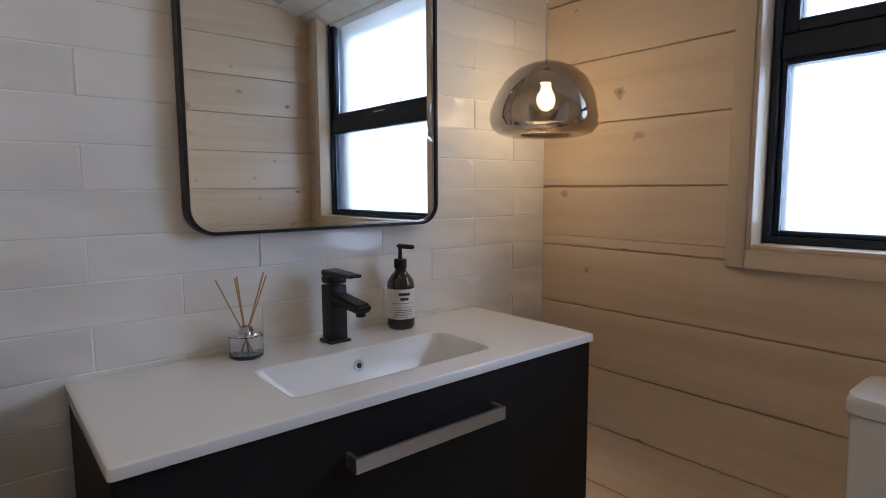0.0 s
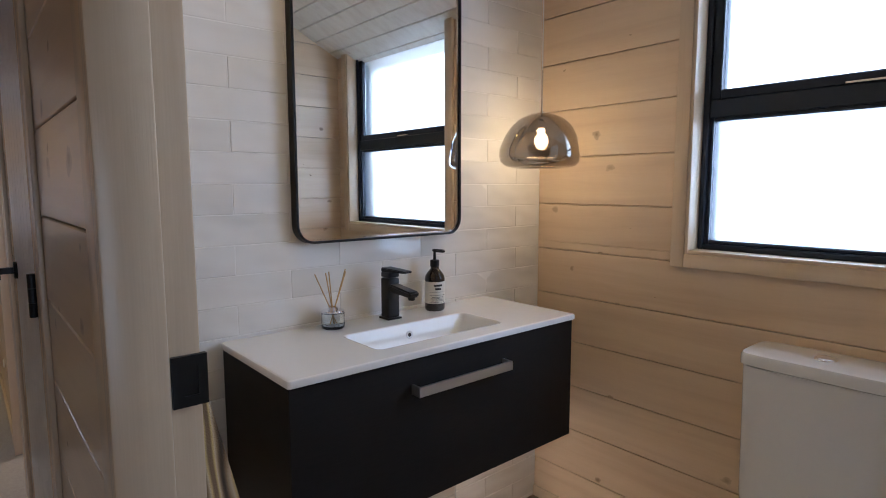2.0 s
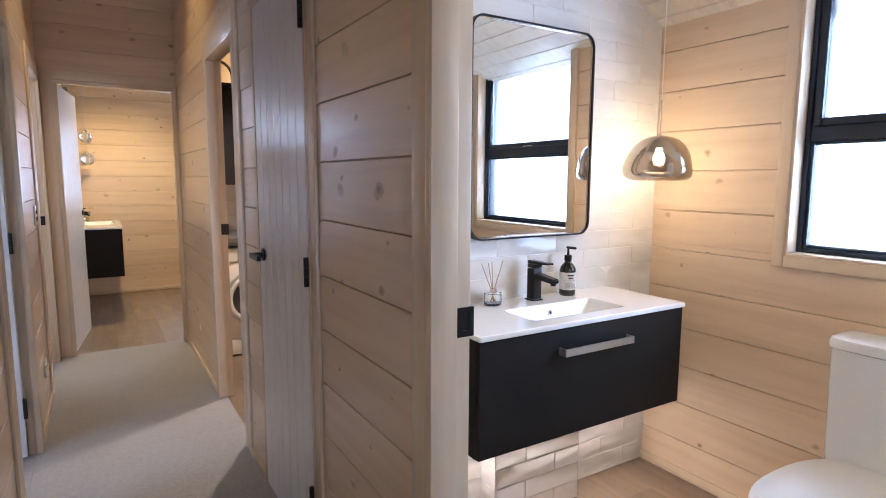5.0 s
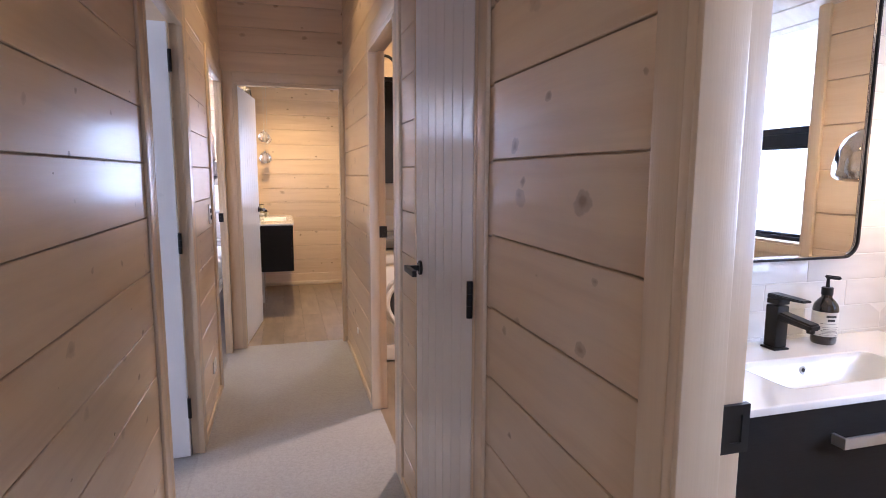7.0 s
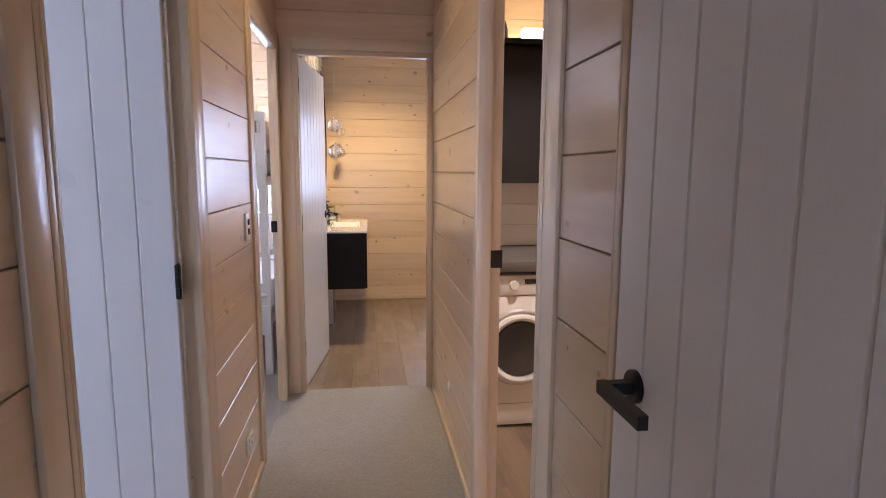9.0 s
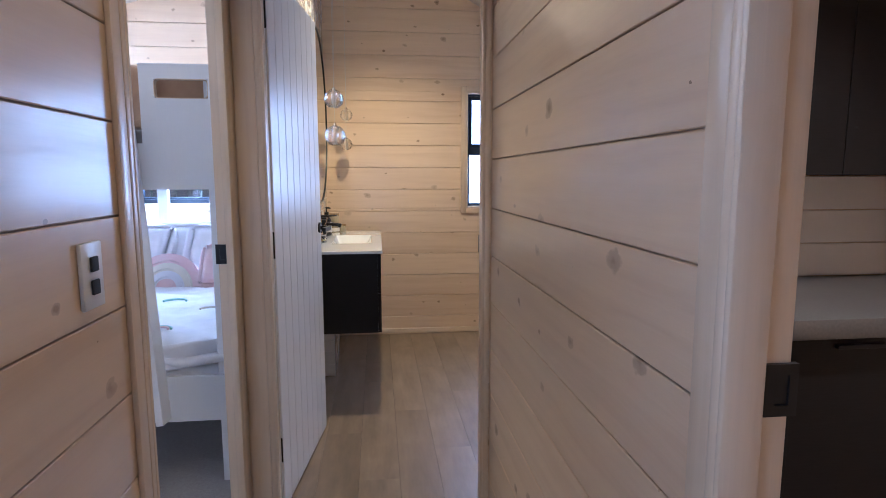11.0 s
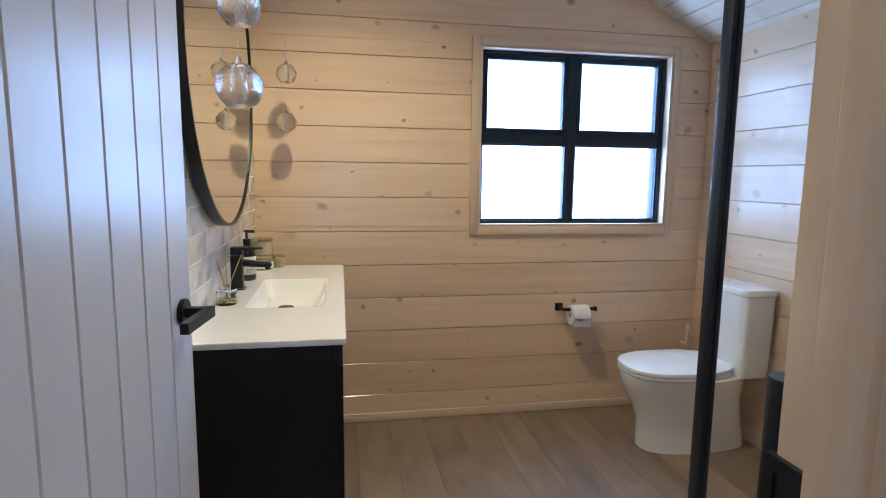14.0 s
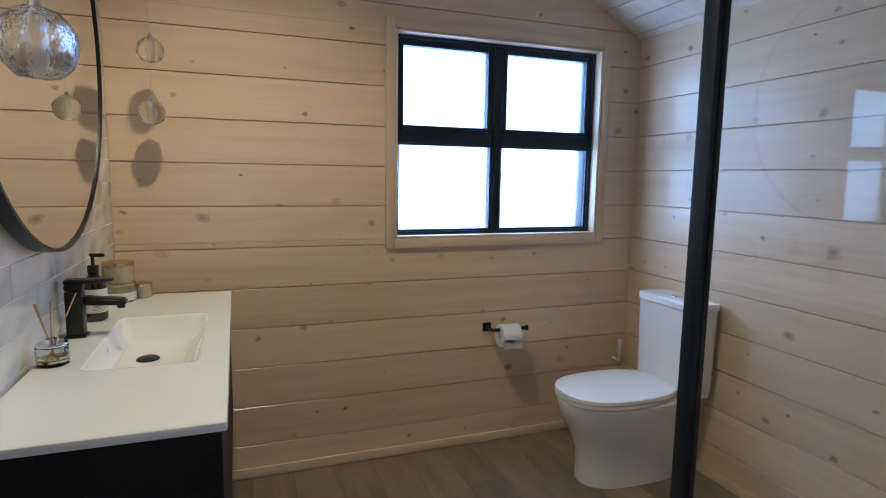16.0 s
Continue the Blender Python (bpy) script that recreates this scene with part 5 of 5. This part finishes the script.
for i in range(2):
    x0 = 0.527 + i * 0.447
    c = part("base_door", box_bm(x0, x0 + 0.443, 3.84, 3.859, 0.10, 0.862, 0.0015), M["cabinet"], b)
    part("pull", box_bm(x0 + 0.15, x0 + 0.30, 3.822, 3.8395, 0.83, 0.842, 0.002), M["black"], c)
part("toe_kick", box_bm(0.524, 1.419, 3.89, 3.905, 0, 0.098), M["cabinet"], b)
u = thing("wall_cupboard", pose(0, 0, 0), "black wall cupboard with plain doors above the bench", "cupboard")
part("cabinet", box_bm(XR + T + 0.002, 1.44, 4.14, YE - 0.002, 1.325, 2.085, 0.001), M["cabinet"], u)
for i in range(3):
    x0 = XR + T + 0.004 + i * 0.522
    part("cupboard_door", box_bm(x0, x0 + 0.518, 4.12, 4.1385, 1.325, 2.06, 0.0015), M["cabinet"], u)
part("top_board", box_bm(XR + T + 0.002, 1.44, 4.10, YE - 0.002, 2.0865, 2.115, 0.001), M["cabinet"], u)
lb = thing("batten_light", pose(0.36, 4.20, 2.1155), "small frosted batten light glowing on the cupboard", "light")
part("base", box_bm(-0.10, 0.10, -0.03, 0.03, 0, 0.012, 0.002), M["plastic"], lb)
part("diffuser", box_bm(-0.095, 0.095, -0.026, 0.026, 0.012, 0.075, 0.012, 3), M["lampglow"], lb, "glowing frosted diffuser", None, True)
h = thing("appliance_hose", pose(0, 0, 0), "black hose looped above the wall cupboard", "hose")
part("hose", tube_bm([(0.10 + 0.10 * math.sin(a), 4.30, 2.118 + 0.19 * math.cos(a * 0.8) * math.cos(a * 0.2)) for a in (i * 0.16 for i in range(11))] + [(0.20, 4.30, 2.118)], 0.011, 10), M["rubber"], h, "", None, True)


# ---- bunk room ----
def bunk_bed():
    b = thing("bunk_bed", pose(0, 0, 0), "white bunk bed with a guard panel, made up in white", "bunk bed")
    X0, X1b, YF, YB = -2.80, -1.262, 4.80, 6.82
    bm = bmesh.new()
    cells = [((X0, -1.548), (1.272, 1.455)), ((-1.548, X1b), (1.272, 1.632)), ((-1.548, -1.492), (1.632, 1.706)), ((-1.288, X1b), (1.632, 1.706)), ((-1.548, X1b), (1.706, 1.765))]
    for (xa, xb), (za, zb) in cells:
        cuboid(bm, xa, xb, YF, YF + 0.022, za, zb)
    bmesh.ops.remove_doubles(bm, verts=bm.verts[:], dist=0.0001)
    part("guard_panel", bm, M["white"], b, "white guard panel with a hand slot")
    part("slot_lining", outline_bm(round_rect(-1.493, -1.287, 1.631, 1.707, 0.018, 5), 0.024, round_rect(-1.490, -1.290, 1.634, 1.704, 0.016, 5)), M["trim"], b, "raw wood slot edge", pose(0, YF - 0.001, 0))
    part("foot_rail", box_bm(X0, X1b, YF, YF + 0.022, 0.29, 0.488, 0.002), M["white"], b)
    part("upper_base", box_bm(X0 + 0.02, X1b - 0.02, YF + 0.024, YB - 0.024, 1.29, 1.35), M["white"], b)
    part("lower_base", box_bm(X0 + 0.02, X1b - 0.02, YF + 0.024, YB - 0.024, 0.31, 0.37), M["white"], b)
    part("rear_rail", box_bm(X0, X1b, YB - 0.022, YB, 1.30, 1.46, 0.002), M["white"], b)
    part("rear_rail", box_bm(X0, X1b, YB - 0.022, YB, 0.29, 0.49, 0.002), M["white"], b)
    for x in (X0, X1b - 0.05):
        for y in (YF + 0.023, YB - 0.075):
            part("post", box_bm(x, x + 0.05, y, y + 0.05, 0, 1.76, 0.003), M["white"], b)
    part("centre_post", box_bm(-2.22, -2.15, YB - 0.078, YB - 0.024, 0, 1.30, 0.003), M["white"], b)
    lad = part("ladder", box_bm(-0.014, 0.014, -0.045, 0.045, 0, 1.18, 0.003), M["white"], b, "white timber ladder", pose(-1.475, YF - 0.165, 0.36, -6, -5.5, 0))
    for z in (0.10, 0.40, 0.68, 0.95):
        part("tread", box_bm(-0.42, -0.0145, -0.04, 0.04, z, z + 0.02, 0.002), M["white"], lad)
    part("stile", box_bm(-0.448, -0.4205, -0.045, 0.045, 0, 1.18, 0.003), M["white"], lad)


bunk_bed()


def soft_thing(name, label, category, bm, material, piece, m=None):
    t = thing(name, m or Matrix.Identity(4), label, category)
    part(piece, bm, M[material], t, "", None, True)
    return t


soft_thing("mattress", "white mattress on the lower bunk", "mattress", soft_bm(-2.76, -1.30, 4.835, 6.78, 0.371, 0.545, 8, 0.02, 0.004, 6), "linen", "mattress_pad")
soft_thing("quilt", "rumpled white quilt with faint pastel rainbow stitching", "quilt", soft_bm(-2.785, -1.285, 4.826, 6.30, 0.50, 0.63, 34, 0.03, 0.022, 7), "linen", "quilt_cover")
q = bpy.data.objects["quilt"]
part("hem", tube_bm([(-2.77 + i * 0.04, 4.838 + 0.006 * math.sin(i * 1.7), 0.548 + 0.010 * math.sin(i * 0.9)) for i in range(38)], 0.022, 10), M["linen"], q, "rolled quilt hem", None, True)
for i, (x, y, r, key) in enumerate(((-1.62, 5.02, 0.055, "mint"), (-1.62, 5.02, 0.042, "pink"), (-1.95, 5.25, 0.06, "pink"), (-1.50, 5.40, 0.05, "cream"), (-1.75, 5.62, 0.06, "mint"), (-2.15, 5.12, 0.055, "cream"), (-1.45, 5.85, 0.05, "pink"))):
    part("embroidered_arc", tube_bm([(x + r * math.cos(k * 0.26), y + r * math.sin(k * 0.26) * 0.8, 0.640) for k in range(13)], 0.006, 8), M[key], q, "pastel embroidered rainbow arc", None, True)
soft_thing("upper_mattress", "grey-sheeted mattress on the upper bunk", "mattress", soft_bm(-2.77, -1.30, 4.83, 6.79, 1.351, 1.53, 8, 0.02, 0.004, 6), "greyfab", "mattress_pad")
soft_thing("blanket", "tan fleece blanket heaped on the upper bunk", "blanket", soft_bm(-2.72, -1.31, 4.85, 5.9, 1.50, 1.775, 22, 0.04, 0.03, 6, 3.0), "tan", "blanket_cloth")
for i, (x, y, rx, rz) in enumerate(((-1.62, 6.50, 52, 4), (-2.36, 6.48, 52, -4), (-1.9, 6.56, 60, 2))):
    soft_thing("pillow", "plump white pillow leaning at the head of the bed", "pillow", soft_bm(-0.34, 0.34, -0.21, 0.21, -0.065, 0.065, 12, 0.055, 0.008, 6, i * 5.0), "pillow", "pillow_case", pose(x, y, 0.80, rx, 0, rz))


def arch_cushion():
    t = thing("cushion", pose(-1.98, 6.12, 0.615, -22, 0, 0), "pale pink rainbow-shaped plush cushion", "cushion")
    for i, (r0, r1, material) in enumerate(((0.165, 0.225, "pink"), (0.115, 0.166, "cream"), (0.065, 0.116, "linen"), (0.0, 0.066, "pink"))):
        n = 20
        loop = [(r1 * math.cos(math.pi * k / n), r1 * math.sin(math.pi * k / n) * 1.05) for k in range(n + 1)]
        inner = [(r0 * math.cos(math.pi * k / n), r0 * math.sin(math.pi * k / n) * 1.05) for k in range(n, -1, -1)] if r0 else []
        bm = outline_bm(loop + inner, 0.09)
        bmesh.ops.bevel(bm, geom=[e for e in bm.edges if abs(e.verts[0].co.y - e.verts[1].co.y) < 1e-4], offset=0.012, segments=2, affect="EDGES")
        part("arc", bm, M[material], t, "", None, True)


arch_cushion()
soft_thing("small_cushion", "small pink patterned cushion on the bed", "cushion", soft_bm(-0.15, 0.15, -0.15, 0.15, -0.05, 0.05, 10, 0.05, 0.006, 7, 9.0), "pink", "cushion_cover", pose(-1.62, 6.16, 0.745, 62, 0, -8))

def downlight(x, y):
    """Small recessed ceiling light in the slope of the ceiling. Laundry and hall ones are added."""
    z = roof_z(x)
    lean = math.degrees(math.atan(SLOPE)) if x > RIDGE else -math.degrees(math.atan(SLOPE_W))
    d = thing("downlight", pose(x, y, z - 0.001, 0, lean, 0), "unseen small round recessed ceiling downlight, switched on", "downlight", "ceiling downlights")
    part("bezel", lathe_bm([(0.034, -0.004), (0.046, -0.003), (0.047, 0.0), (0.034, 0.0)], 32, True), M["plastic"], d, "white bezel", None, True)
    part("lens", lathe_bm([(0, -0.002), (0.0335, -0.002), (0.0335, 0.0)], 28), M["lampglow"], d, "glowing lens")


for x, y in DOWNLIGHTS:
    downlight(x, y)

# ---- outside ----
ground = part("ground", box_bm(-400, 400, -400, 400, -0.5, -0.45), M["foliage"])
tagged(ground, "rough green lawn around the house", "lawn", kind="structure")
f = thing("garden_fence", pose(-2.5, 10.6, -0.45), "weathered timber paling fence beyond the bedroom window", "fence")
for z in (0.35, 1.4):
    part("rail", box_bm(-4, 4, 0.02, 0.065, z, z + 0.09), M["pale"], f)
bm = box_bm(-0.07, 0.07, 0, 0.018, 0, 1.75)
me = mesh_of("paling", bm, M["pale"])
for i in range(50):
    ob = new("paling", me)
    ob.parent, ob.matrix_local = f, pose(-4 + 0.16 * i, 0, random.uniform(-0.02, 0.02), 0, random.uniform(-0.6, 0.6), 0)

# ---- planks, tiles and floor pieces ----
lay_planks()
wall_v = bpy.data.objects["wall_vanity"]
part("grout_bed", box_bm(XB + TB, X1, Y1 - 0.0066, Y1 - 0.0002, 0, 2.6), M["grout"], wall_v, "pale grout")
tiles(wall_v, "y", Y1, -1, XB + TB, X1, 0.0, 2.6, 0.991, 0.057)
wall_t = bpy.data.objects["wall_tiled"]
part("grout_bed", box_bm(XT - 0.0078, XT - 0.0012, YE + TE, Y2, 0, 2.85), M["grout"], wall_t, "pale grout")
tiles(wall_t, "x", XT - 0.008, 1, YE + TE, Y2, 0.0, 2.85, 0.991, 4.9)
lay_vinyl()
